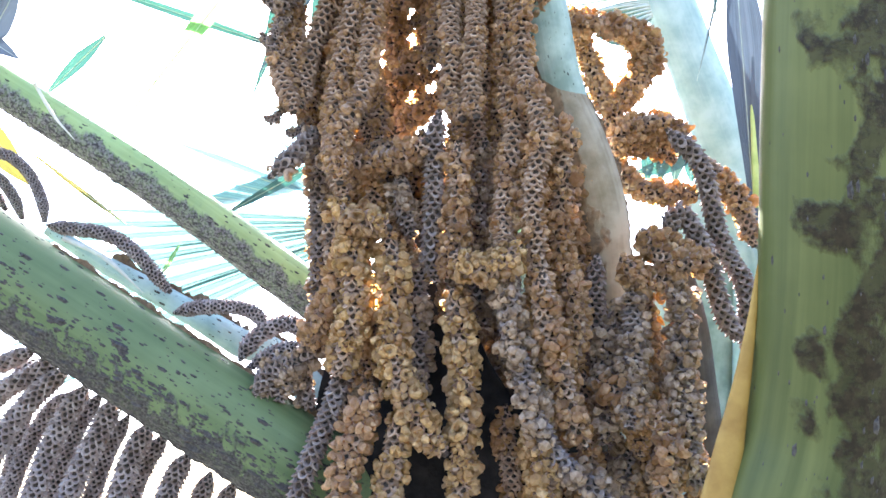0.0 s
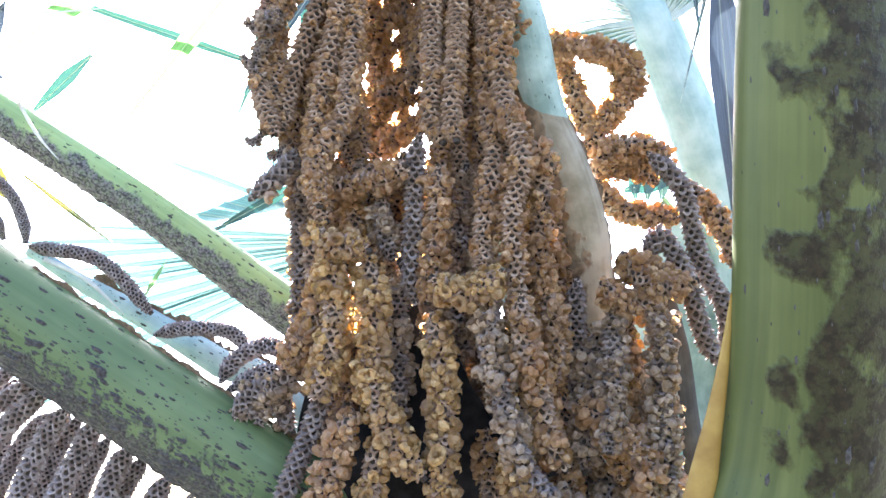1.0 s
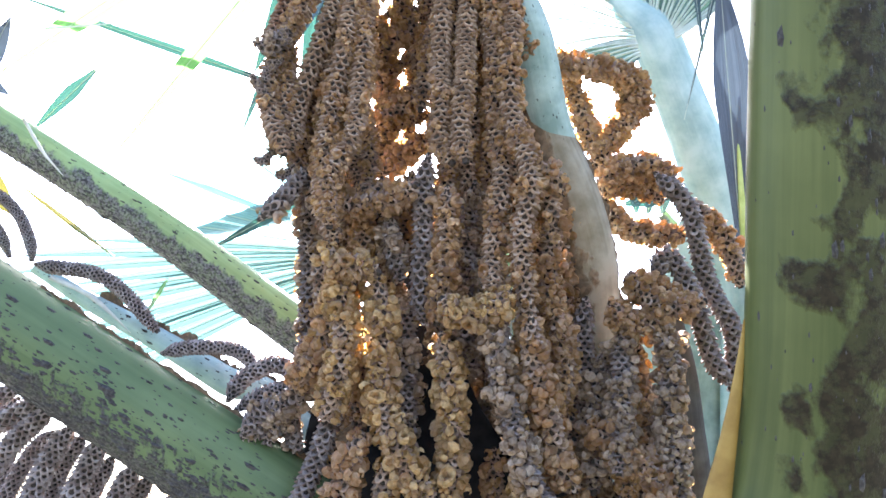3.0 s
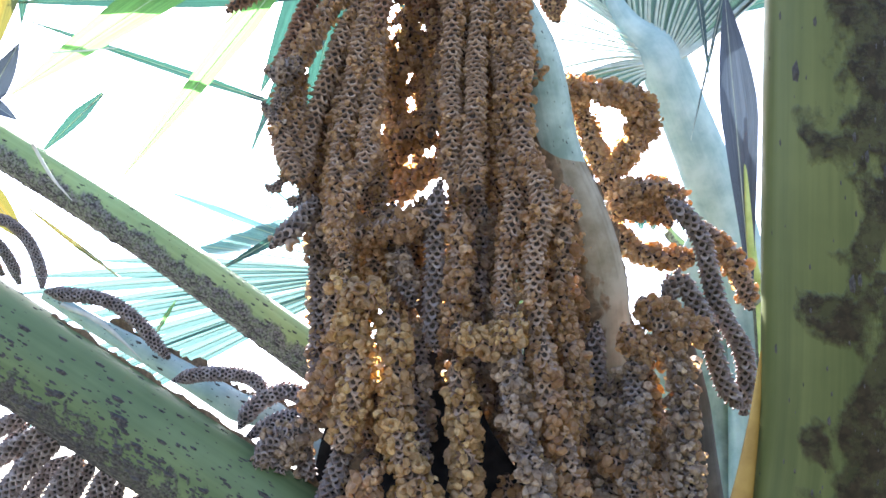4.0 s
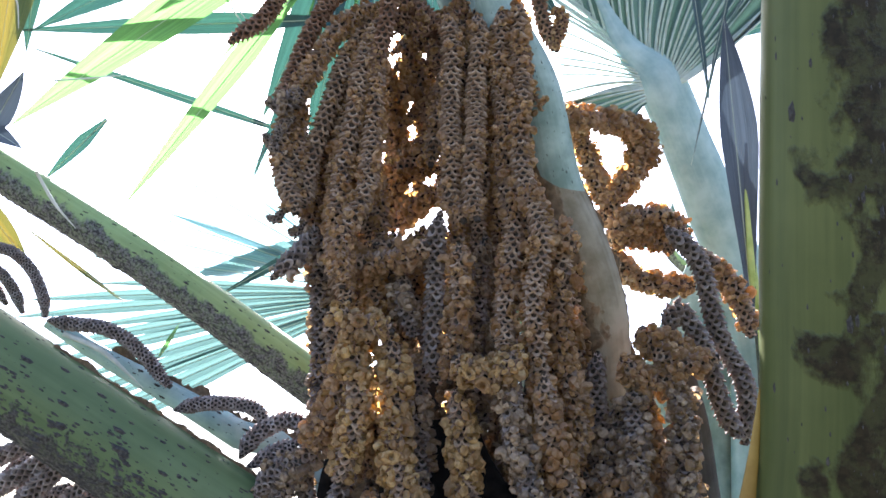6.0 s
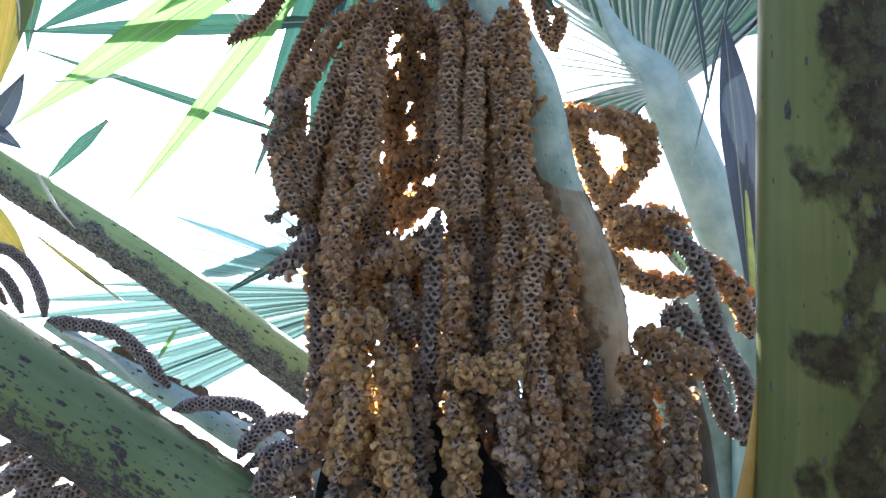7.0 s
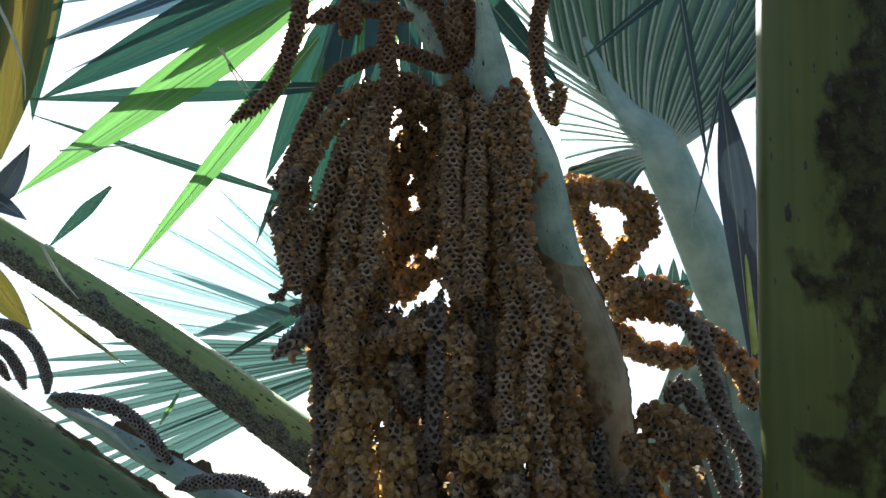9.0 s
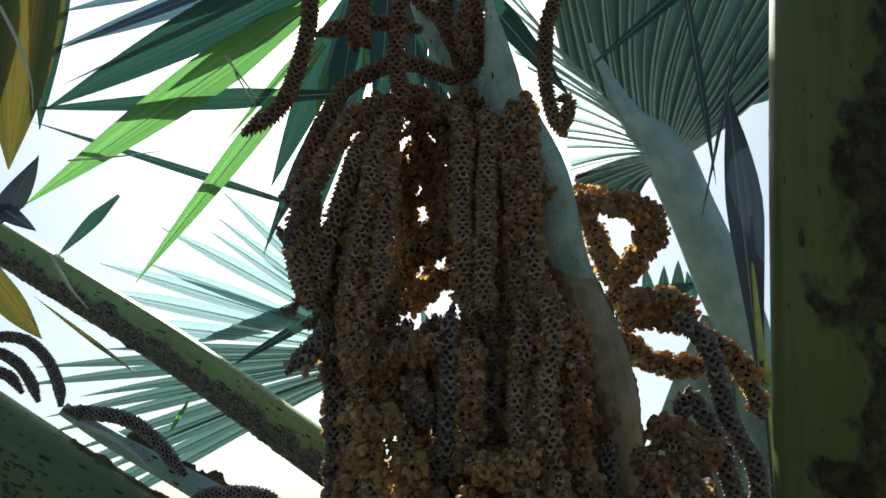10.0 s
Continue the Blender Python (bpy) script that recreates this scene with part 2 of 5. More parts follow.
# ---- shared building code ----
def mesh_part(name, verts, faces, material, parent=None, label="", uvs=None, smooth=True, origin=None):
    """One mesh object from arrays; its origin at `origin`, its parent kept where it is."""
    v = np.asarray(verts, dtype=float).reshape(-1, 3)
    o = np.array(origin if origin is not None else (0, 0, 0), dtype=float)
    me = bpy.data.meshes.new(name)
    me.from_pydata((v - o).tolist(), [], [list(map(int, f)) for f in faces])
    if smooth:
        me.polygons.foreach_set("use_smooth", [True] * len(me.polygons))
    if uvs is not None:
        layer = me.uv_layers.new(name="UVMap")
        idx = np.empty(len(me.loops), dtype=np.int32)
        me.loops.foreach_get("vertex_index", idx)
        layer.data.foreach_set("uv", np.asarray(uvs, dtype=np.float32)[idx].ravel())
    me.materials.append(material)
    me.update()
    ob = new(name, me)
    if parent is not None:
        ob.parent = parent
        up = parent
        base = Vector((0, 0, 0))
        while up is not None:
            base = base + up.location
            up = up.parent
        ob.location = Vector(o) - base
    else:
        ob.location = Vector(o)
    if label:
        ob["label"] = label
    return ob


def root_at(name, place):
    ob = new(name)
    ob.location = place
    ob.empty_display_size = 0.02
    return ob


def smooth_line(points, step):
    """Even steps along a smooth curve through the control points: places, headings and two cross directions."""
    p = np.array(points, dtype=float)
    q = np.vstack([2 * p[0] - p[1], p, 2 * p[-1] - p[-2]])
    out = []
    for i in range(1, len(q) - 2):
        a, b, c, d = q[i - 1:i + 3]
        for u in np.linspace(0, 1, 24, endpoint=False):
            out.append(0.5 * (2 * b + (c - a) * u + (2 * a - 5 * b + 4 * c - d) * u * u + (3 * b - a - 3 * c + d) * u ** 3))
    out.append(p[-1])
    out = np.array(out)
    s = np.concatenate([[0], np.cumsum(np.linalg.norm(np.diff(out, axis=0), axis=1))])
    n = max(3, int(round(s[-1] / step)) + 1)
    t = np.linspace(0, s[-1], n)
    c = np.stack([np.interp(t, s, out[:, k]) for k in range(3)], 1)
    h = np.gradient(c, axis=0)
    h /= np.linalg.norm(h, axis=1, keepdims=True)
    side = np.zeros_like(h)
    v = np.array((0.0, -1.0, 0.1))
    for i in range(n):
        v = v - h[i] * (v @ h[i])
        v /= np.linalg.norm(v)
        side[i] = v
    return c, h, side, np.cross(h, side), t


def ring_tube(c, side, across, ra, rb, sides):
    """Verts, faces and uvs of a tube with the half widths ra and rb along the two cross directions."""
    n = len(c)
    a = np.linspace(0, 2 * np.pi, sides + 1)
    ca, sa = np.cos(a), np.sin(a)
    v = c[:, None] + side[:, None] * (np.broadcast_to(ra, n)[:, None] * ca)[..., None] + across[:, None] * (np.broadcast_to(rb, n)[:, None] * sa)[..., None]
    v = v.reshape(-1, 3)
    w = sides + 1
    f = [(i * w + k, i * w + k + 1, (i + 1) * w + k + 1, (i + 1) * w + k) for i in range(n - 1) for k in range(sides)]
    f.append(tuple(range(sides)))
    f.append(tuple((n - 1) * w + k for k in range(sides - 1, -1, -1)))
    return v, f


def scatter(template, faces, place, x, y, z, size):
    """Copies of a small template, one per row, set on the directions x, y, z: joined verts and faces."""
    t = np.asarray(template)
    v = place[:, None] + size[:, None, None] * (t[None, :, 0:1] * x[:, None] + t[None, :, 1:2] * y[:, None] + t[None, :, 2:3] * z[:, None])
    k = len(t)
    return v.reshape(-1, 3), [tuple(i * k + j for j in f) for i in range(len(place)) for f in faces]


# a bract: a thick raised crescent lip round a pit
def bract_template():
    v, f = [], []
    for i, a in enumerate(np.linspace(-0.35, np.pi + 0.35, 7)):
        cx, cy = math.cos(a), math.sin(a)
        lift = 0.10 + 0.62 * max(0, cy)
        v += [(0.62 * cx, 0.66 * cy - 0.1, -0.16), (0.60 * cx, 0.72 * cy, lift * 0.8), (0.50 * cx, 0.66 * cy, lift), (0.40 * cx, 0.46 * cy, lift * 0.72), (0.34 * cx, 0.30 * cy - 0.08, -0.2)]
        if i:
            for k in range(4):
                f.append((5 * i - 5 + k, 5 * i - 4 + k, 5 * i + 1 + k, 5 * i + k))
    return v, f


# flowers: an opened one of three fat petals, a hollow cup with a thick rolled rim, and a closed bud of rounded lobes
def petal_flower(seed, petals=3):
    rnd = random.Random(seed)
    v, f = [], []
    for p in range(petals):
        a = 2 * math.pi * (p + rnd.uniform(-0.15, 0.15)) / petals
        ux, uy = math.cos(a), math.sin(a)
        base = len(v)
        for r, h, w in ((0.05, -0.2, 0.2), (0.46, 0.02, 0.40), (0.70, 0.34, 0.46), (0.66, 0.66, 0.40), (0.42, 0.80, 0.24)):
            for k in (-1, 0, 1):
                rr = r + (0.12 if k == 0 else -0.12) * (h + 0.3)
                v.append((ux * rr - uy * k * w, uy * rr + ux * k * w, h + rnd.uniform(-0.04, 0.04) - 0.08 * abs(k)))
        for i in range(4):
            for k in range(2):
                q = base + i * 3 + k
                f.append((q, q + 1, q + 4, q + 3))
    base = len(v)
    v += [(0.3, 0, 0.0), (-0.15, 0.26, 0.0), (-0.15, -0.26, 0.0), (0, 0, 0.45)]
    f += [(base, base + 1, base + 3), (base + 1, base + 2, base + 3), (base + 2, base, base + 3)]
    return v, f


def cup_flower(seed):
    rnd = random.Random(seed)
    sides, lobes = 8, rnd.choice((2, 3))
    turn = rnd.uniform(0, 6)
    v, f = [], []
    for r, h, wave in ((0.25, -0.25, 0.0), (0.58, 0.02, 0.06), (0.72, 0.36, 0.16), (0.66, 0.64, 0.26), (0.46, 0.74, 0.30), (0.32, 0.52, 0.2), (0.18, 0.10, 0.0)):
        for k in range(sides):
            a = 2 * math.pi * k / sides
            w = 1 + wave * math.cos(lobes * a + turn) + rnd.uniform(-0.05, 0.05)
            v.append((r * w * math.cos(a), r * w * math.sin(a), h * (1 + 1.2 * wave * math.sin(lobes * a + turn * 2)) + rnd.uniform(-0.03, 0.03)))
    for i in range(6):
        for k in range(sides):
            q = (k + 1) % sides
            f.append((i * sides + k, i * sides + q, (i + 1) * sides + q, (i + 1) * sides + k))
    f.append(tuple(6 * sides + k for k in range(sides)))
    return v, f


def bud_flower(seed):
    rnd = random.Random(seed)
    bm = bmesh.new()
    lobes = rnd.choice((3, 3, 4))
    turn = rnd.uniform(0, 6)
    for p in range(lobes):
        a = 2 * math.pi * p / lobes + rnd.uniform(-0.35, 0.35) + turn
        made = bmesh.ops.create_icosphere(bm, subdivisions=1, radius=1.0)["verts"]
        sx, sy, sz, h = rnd.uniform(0.26, 0.38), rnd.uniform(0.34, 0.50), rnd.uniform(0.36, 0.58), rnd.uniform(0.12, 0.48)
        for q in made:
            x, y, z = (k * rnd.uniform(0.84, 1.16) for k in q.co)
            lean = 0.42 - 0.16 * z
            q.co = Vector((math.cos(a) * (x * sx + lean) - math.sin(a) * y * sy, math.sin(a) * (x * sx + lean) + math.cos(a) * y * sy, z * sz + h))
    bm.verts.index_update()
    v, f = [tuple(q.co) for q in bm.verts], [tuple(q.index for q in g.verts) for g in bm.faces]
    bm.free()
    return v, f


BRACT_SHAPE = bract_template()
FLOWER_SHAPES = [bud_flower(1), cup_flower(2), bud_flower(3), petal_flower(4, 3), bud_flower(5), petal_flower(6, 3), bud_flower(7), petal_flower(8, 3)]
FLOWER_MESHES = {}


def single_flower_mesh(k, tint):
    if (k, tint) not in FLOWER_MESHES:
        me = bpy.data.meshes.new("flower")
        me.from_pydata(FLOWER_SHAPES[k][0], [], FLOWER_SHAPES[k][1])
        me.materials.append(BLOOMS[tint])
        FLOWER_MESHES[k, tint] = me
    return FLOWER_MESHES[k, tint]


SPIKES = [0]
FLOWER_SIZE = 0.0083


def flower_spike(points, radius=0.0085, bloom=0.8, tint="brown", label="", group="flower spikes of the hanging bunch", near=False, cover=None, wobble=1.0):
    """A rope-like flower spike: pithy core, rows of pitted bracts, and flowers standing out of the pits where it blooms."""
    SPIKES[0] += 1
    rng = np.random.default_rng(SPIKES[0])
    c, h, side, across, s = smooth_line(points, 0.004)
    total = s[-1]
    sway = 0.0026 * wobble * np.stack([np.sin(s * (24 + 9 * rng.uniform()) + k * 2 + SPIKES[0]) + 0.6 * np.sin(s * 67 + 3 * k + SPIKES[0]) for k in range(3)], 1)
    c = c + sway
    root = root_at("flower_spike", points[0])
    taper = radius * np.clip(np.minimum(np.minimum(1.0, 0.45 + (total - s) / 0.03), 0.25 + s / 0.016), 0.2, 1)
    v, f = ring_tube(c, side, across, taper * 0.92, taper * 0.92, 9)
    mesh_part("core", v, f, CORE, root, origin=points[0])
    # bracts in rings, every other ring turned by half a step
    pitch, around, raised = (radius * 0.56, 8, 0.8) if cover is BRACT_SKYLIT else (radius * 0.74, 6, 1.0)
    rings = max(2, int(total / pitch))
    at = np.repeat((np.arange(rings) + 0.5) * pitch, around)
    turn = np.tile(np.arange(around), rings) * 2 * np.pi / around + np.repeat(np.arange(rings) % 2, around) * np.pi / around + np.repeat(np.arange(rings), around) * 0.02
    turn = turn + rng.normal(0, 0.05, len(at))
    at = np.clip(at + rng.normal(0, pitch * 0.08, len(at)), 0, total)

    def on_spike(at, turn, lift):
        g = lambda arr: np.stack([np.interp(at, s, arr[:, k]) for k in range(3)], 1)
        cc, hh, ss, aa = g(c), g(h), g(side), g(across)
        rr = np.interp(at, s, taper)
        out = ss * np.cos(turn)[:, None] + aa * np.sin(turn)[:, None]
        return cc + out * (rr * lift)[:, None], np.cross(out, hh), hh, out, rr

    place, x, y, z, rr = on_spike(at, turn, 0.93)
    v, f = scatter(*BRACT_SHAPE, place, x, y, z * raised, rr * 2 * np.pi / around * rng.uniform(0.92, 1.12, len(at)))
    b = mesh_part("bract_cover", v, f, cover or (BRACT if tint == "grey" or bloom < 0.08 else BRACT_BROWN), root, "grey-brown pitted bracts in diamond rows", origin=points[0])
    tagged(b, kind="stuff")
    if bloom > 0.08:
        # whorls of flowers, finer towards the top of the bunch
        fine = float(np.interp(np.mean(c[:, 2]), (1.58, 1.80), (1.0, 0.62)))
        fine = max(fine, 0.8) if bloom > 0.84 else fine
        pitch = 0.0098 * fine
        rings = max(2, int(total / pitch))
        around = 6
        at = np.repeat((np.arange(rings) + 0.5) * pitch, around) + rng.normal(0, pitch * 0.17, rings * around)
        turn = np.tile(np.arange(around), rings) * 2 * np.pi / around + np.repeat(np.arange(rings), around) * 0.52 + rng.normal(0, 0.17, rings * around)
        clump = np.array([noise.noise((a * 24 + SPIKES[0] * 7.7, t * 0.35, SPIKES[0] * 1.3)) for a, t in zip(at, turn)])
        keep = (rng.uniform(0, 1, len(at)) < np.clip((bloom + 0.1 if fine > 0.79 else 0.74 * bloom) + clump * 1.0, 0, 1)) & (at > 0) & (at < total)
        at, turn = at[keep], turn[keep]
        if len(at):
            place, x, y, z, rr = on_spike(at, turn, 1.12 + 0.22 * fine * rng.uniform(0.6, 1.3, len(at)))
            tilt = rng.normal(0, 0.42, (len(at), 2))
            z2 = z + x * tilt[:, :1] + y * (tilt[:, 1:] + 0.3)
            z2 /= np.linalg.norm(z2, axis=1, keepdims=True)
            spin = rng.uniform(0, 2 * np.pi, len(at))
            x2 = x * np.cos(spin)[:, None] + y * np.sin(spin)[:, None]
            x2 -= z2 * np.sum(x2 * z2, 1, keepdims=True)
            x2 /= np.linalg.norm(x2, axis=1, keepdims=True)
            y2 = np.cross(z2, x2)
            size = FLOWER_SIZE * fine * rng.uniform(0.66, 1.22, len(at)) * np.clip(rr / 0.005, 0.6, 1.05)
            pick = rng.integers(0, len(FLOWER_SHAPES), len(at))
            single = np.zeros(len(at), dtype=bool)
            if near:
                # the flowers turned outwards to the open side stand as pieces of their own
                single = z[:, 1] < 0.05
                for i in np.flatnonzero(single):
                    ob = new("flower", single_flower_mesh(int(pick[i]), tint))
                    ob.parent = root
                    m = np.eye(4)
                    m[:3, 0], m[:3, 1], m[:3, 2], m[:3, 3] = x2[i] * size[i], y2[i] * size[i], z2[i] * size[i], place[i] - np.array(points[0])
                    ob.matrix_basis = Matrix(m.tolist())
            vs, fs, base = [], [], 0
            for k, (tv, tf) in enumerate(FLOWER_SHAPES):
                m = (pick == k) & ~single
                if m.any():
                    v, f = scatter(tv, tf, place[m], x2[m], y2[m], z2[m], size[m])
                    vs.append(v)
                    fs += [tuple(i + base for i in q) for q in f]
                    base += len(v)
            if vs:
                fl = mesh_part("flower_mass", np.vstack(vs), fs, BLOOMS[tint], root, "crowded dry brown three-petalled flowers", origin=points[0], smooth=False)
                tagged(fl, kind="stuff")
    tagged(root, label or ("brown flower spike covered with dry flowers" if bloom > 0.4 else "bare grey-brown flower spike with pitted bracts"), "flower spike", group)
    return root


def stalk_mesh(name, points, widths, material, parent, flat=1.0, label="", sides=96, rough=0.0):
    """A leaf stalk: smooth tube whose half width follows `widths` from end to end; flat: depth over width."""
    c, h, side, across, s = smooth_line(points, 0.012)
    r = np.interp(s / s[-1], np.linspace(0, 1, len(widths)), widths)
    v, f = ring_tube(c, side, across, r * flat, r, sides)
    w = sides + 1
    uv = np.stack([np.tile(np.linspace(0, 1, w), len(c)), np.repeat(s, w)], 1)
    if rough:
        for i in range(len(v)):
            k = noise.noise(v[i] * 30)
            v[i] += (v[i] - c[i // w]) * k * rough
    return mesh_part(name, v, f, material, parent, label, uvs=uv, origin=points[0])


def scurf_part(points, widths, parent, count, low, high, flat=1.0, big=0.003, seed=1):
    """Raised dark flakes on a band of a stalk's girth."""
    rng = np.random.default_rng(seed)
    c, h, side, across, s = smooth_line(points, 0.012)
    at = rng.uniform(0, s[-1], count)
    mid, half = (low + high) / 2, (high - low) / 2
    turn = (mid + half * np.clip(rng.normal(0, 0.55, count), -1.6, 1.6)) * 2 * np.pi
    r = np.interp(at / s[-1], np.linspace(0, 1, len(widths)), widths)
    g = lambda arr: np.stack([np.interp(at, s, arr[:, k]) for k in range(3)], 1)
    ss, aa, hh = g(side), g(across), g(h)
    place = g(c) + ss * (r * flat * np.cos(turn))[:, None] + aa * (r * np.sin(turn))[:, None]
    out = ss * (np.cos(turn) / flat)[:, None] + aa * np.sin(turn)[:, None]
    out /= np.linalg.norm(out, axis=1, keepdims=True)
    x = np.cross(out, hh)
    t = [(0.36, 0.2, 0), (0.2, 1.1, 0), (-0.3, 0.8, 0), (-0.4, -0.5, 0), (0.1, -1.2, 0), (0.05, 0.2, 0.3), (-0.1, -0.4, 0.26)]
    f = [(0, 1, 5), (1, 2, 5), (2, 6, 5), (2, 3, 6), (3, 4, 6), (4, 0, 6), (0, 5, 6)]
    v, fs = scatter(t, f, place, x, hh, out, big * rng.lognormal(-0.5, 0.55, count))
    return tagged(mesh_part("scurf", v, fs, SCURF, parent, "dark raised scurf flakes", origin=points[0], smooth=False), kind="stuff")


def fringe_part(points, widths, parent, turn, start, end, flat=1.0, reach=0.008, seed=2, name="fibre_margin"):
    """A torn dry margin along a stalk: an uneven strip that stands off its edge, with thickness."""
    rng = np.random.default_rng(seed)
    c, h, side, across, s = smooth_line(points, 0.0025)
    m = (s > start * s[-1]) & (s < end * s[-1])
    r = np.interp(s / s[-1], np.linspace(0, 1, len(widths)), widths)
    out = side * math.cos(turn * 2 * math.pi) * flat + across * math.sin(turn * 2 * math.pi)
    edge = (c + out * r[:, None])[m]
    out, h = out[m], h[m]
    out = out / np.linalg.norm(out, axis=1, keepdims=True)
    n = len(edge)
    tall = np.array([max(0.12, 0.55 + 1.3 * noise.noise((i * 0.13, seed, 0)) + 0.5 * noise.noise((i * 0.6, seed, 3))) for i in range(n)]) * reach
    sway = np.array([noise.noise((i * 0.2, 7, seed)) for i in range(n)]) * reach * 0.6
    x = np.cross(out, h)
    thick = 0.0011
    v, f = [], []
    for i in range(n):
        for o, k in ((-0.3, 1), (1, 1), (1, -1), (-0.3, -1)):
            v.append(edge[i] + out[i] * tall[i] * (o if o > 0 else 0) - out[i] * (0.002 if o < 0 else 0) + x[i] * (k * thick + (sway[i] if o > 0 else 0)))
        if i:
            for k in range(4):
                f.append((4 * i - 4 + k, 4 * i - 4 + (k + 1) % 4, 4 * i + (k + 1) % 4, 4 * i + k))
    return mesh_part(name, v, f, FIBRE, parent, "torn dry brown fibre along the edge", origin=points[0], smooth=False)


def blade_segment(base, tip, width, facing, material, parent, droop=0.0, fold=0.22, widest=0.35, neck=0.25, label="", twist=0.0, rows=14, rib=0.0009):
    """One strap-like segment of a fan leaf: folded along its rib, widest part way out, pointed."""
    base, tip, facing = Vector(base), Vector(tip), Vector(facing)
    along = tip - base
    length = along.length
    d = along.normalized()
    nrm = (facing - d * facing.dot(d)).normalized()
    v, uv, f = [], [], []
    for i in range(rows + 1):
        u = i / rows
        if u < widest:
            w = neck + (1 - neck) * (u / widest)
        else:
            w = max(0.02, 1 - ((u - widest) / (1 - widest)) ** 1.7)
        w *= width / 2
        q = Matrix.Rotation(twist * u, 3, d)
        n2 = q @ nrm
        x = d.cross(n2)
        c = base + along * u - Vector((0, 0, 1)) * droop * length * u * u
        for k, (cx, cz) in enumerate(((-1, 1), (-0.55, 0.62), (0, 0), (0.55, 0.62), (1, 1))):
            jig = 0.04 * noise.noise((u * 6, k * 3.1, base.x * 40 + tip.z * 13))
            v.append(c + x * (cx * w * (1 - fold * 0.5)) + n2 * (cz * w * fold * 2 + jig * w))
            uv.append((k / 4, u * length))
    for i in range(rows):
        for k in range(4):
            q = i * 5 + k
            f.append((q, q + 1, q + 6, q + 5))
    blade = mesh_part("leaf_segment", [tuple(a) for a in v], f, material, parent, label, uvs=uv, origin=tuple(base))
    if rib:
        line = np.array([v[5 * i + 2] for i in range(rows + 1)])
        head = np.gradient(line, axis=0)
        head /= np.linalg.norm(head, axis=1, keepdims=True)
        up = np.array(nrm)[None] - head * (head @ np.array(nrm))[:, None]
        up /= np.linalg.norm(up, axis=1, keepdims=True)
        thick = rib * np.linspace(1.0, 0.25, rows + 1)
        rv, rf = ring_tube(line - up * (thick * 0.3)[:, None], up, np.cross(head, up), thick, thick, 6)
        mesh_part("midrib", rv, rf, RIB, blade, "pale raised midrib", origin=tuple(base))
    return blade


def pleated_fan(hub, costa, side, lengths, angles, count, root, material, width=1.0, jitter=0.0, neck=0.06, rib=0.0010, lift=0.0, costa_len=0.12, droop=0.05, fold=0.3, seed=3):
    """The pleated blade of a costapalmate leaf: segments spread from the costa, each folded along its rib."""
    rnd = random.Random(seed)
    hub, costa, side = Vector(hub), Vector(costa).normalized(), Vector(side)
    side = (side - costa * side.dot(costa)).normalized()
    nrm = costa.cross(side)
    step = (angles[1] - angles[0]) / (count - 1)
    for i in range(count):
        a = radians(angles[0] + step * (i + rnd.uniform(-jitter, jitter)))
        k = i / (count - 1)
        length = (lengths[0] * (1 - k) + lengths[1] * k) * rnd.uniform(0.94 - jitter * 0.4, 1.06 + jitter * 0.1)
        start = hub + costa * costa_len * max(0.0, 1 - abs(a) / 1.3)
        d = costa * math.cos(a) + side * math.sin(a) + nrm * lift
        w = 2 * length * 0.55 * math.tan(radians(abs(step)) / 2) * width
        blade_segment(start, start + d * length, w, -nrm, material, root, droop, fold, widest=0.62, neck=neck, rows=12, rib=rib)


def curved_pleats(leading, count, root, material, depth, seed):
    """A pleated blade whose ribs leave the costa in a curve; the ribs between the leading ones follow evenly, and each pleat is a valley between two ribs."""
    rnd = random.Random(seed)
    lead = np.array(leading, dtype=float)
    rows = 15
    u = np.linspace(0, 1, rows)[:, None]
    ribs = []
    for i in range(count):
        k = np.clip(i + rnd.uniform(-0.22, 0.22), 0, count - 1) / (count - 1) * (len(lead) - 1)
        j = min(int(k), len(lead) - 2)
        a, b, c = lead[j] * (1 - k + j) + lead[j + 1] * (k - j)
        c = c + np.array([rnd.uniform(-0.006, 0.006) for _ in range(3)])
        ribs.append(a * (1 - u) ** 2 + b * 2 * u * (1 - u) + c * u ** 2)
    toward = np.array((0.0, -0.92, -0.38))
    for i, (p, q) in enumerate(zip(ribs[:-1], ribs[1:])):
        gap = np.linalg.norm(q - p, axis=1, keepdims=True)
        sink = np.minimum(gap * rnd.uniform(0.7, 1.15), depth)
        at = rnd.uniform(0.42, 0.62)
        v = np.stack([p, p * (1 - at * 0.5) + q * at * 0.5 - toward * sink * 0.62, p * (1 - at) + q * at - toward * sink, p * (0.5 - at * 0.5) + q * (0.5 + at * 0.5) - toward * sink * 0.5, q], 1).reshape(-1, 3)
        run = np.concatenate([[0], np.cumsum(np.linalg.norm(np.diff(p, axis=0), axis=1))])
        uv = np.stack([np.tile((0.0, 0.2, 0.4, 0.7, 1.0), rows) + i * 3.0, np.repeat(run, 5)], 1)
        f = [(r * 5 + k, r * 5 + k + 1, r * 5 + k + 6, r * 5 + k + 5) for r in range(rows - 1) for k in range(4)]
        blade = mesh_part("leaf_segment", v, f, material, root, uvs=uv, origin=tuple(p[0]))
        head = np.gradient(p, axis=0)
        head /= np.linalg.norm(head, axis=1, keepdims=True)
        up = toward[None] - head * (head @ toward)[:, None]
        up /= np.linalg.norm(up, axis=1, keepdims=True)
        thick = np.linspace(0.0017, 0.0010, rows) * rnd.uniform(0.7, 1.3)
        rv, rf = ring_tube(p, up, np.cross(head, up), thick, thick, 6)
        mesh_part("midrib", rv, rf, RIB, blade, "thin pale raised rib", origin=tuple(p[0]))


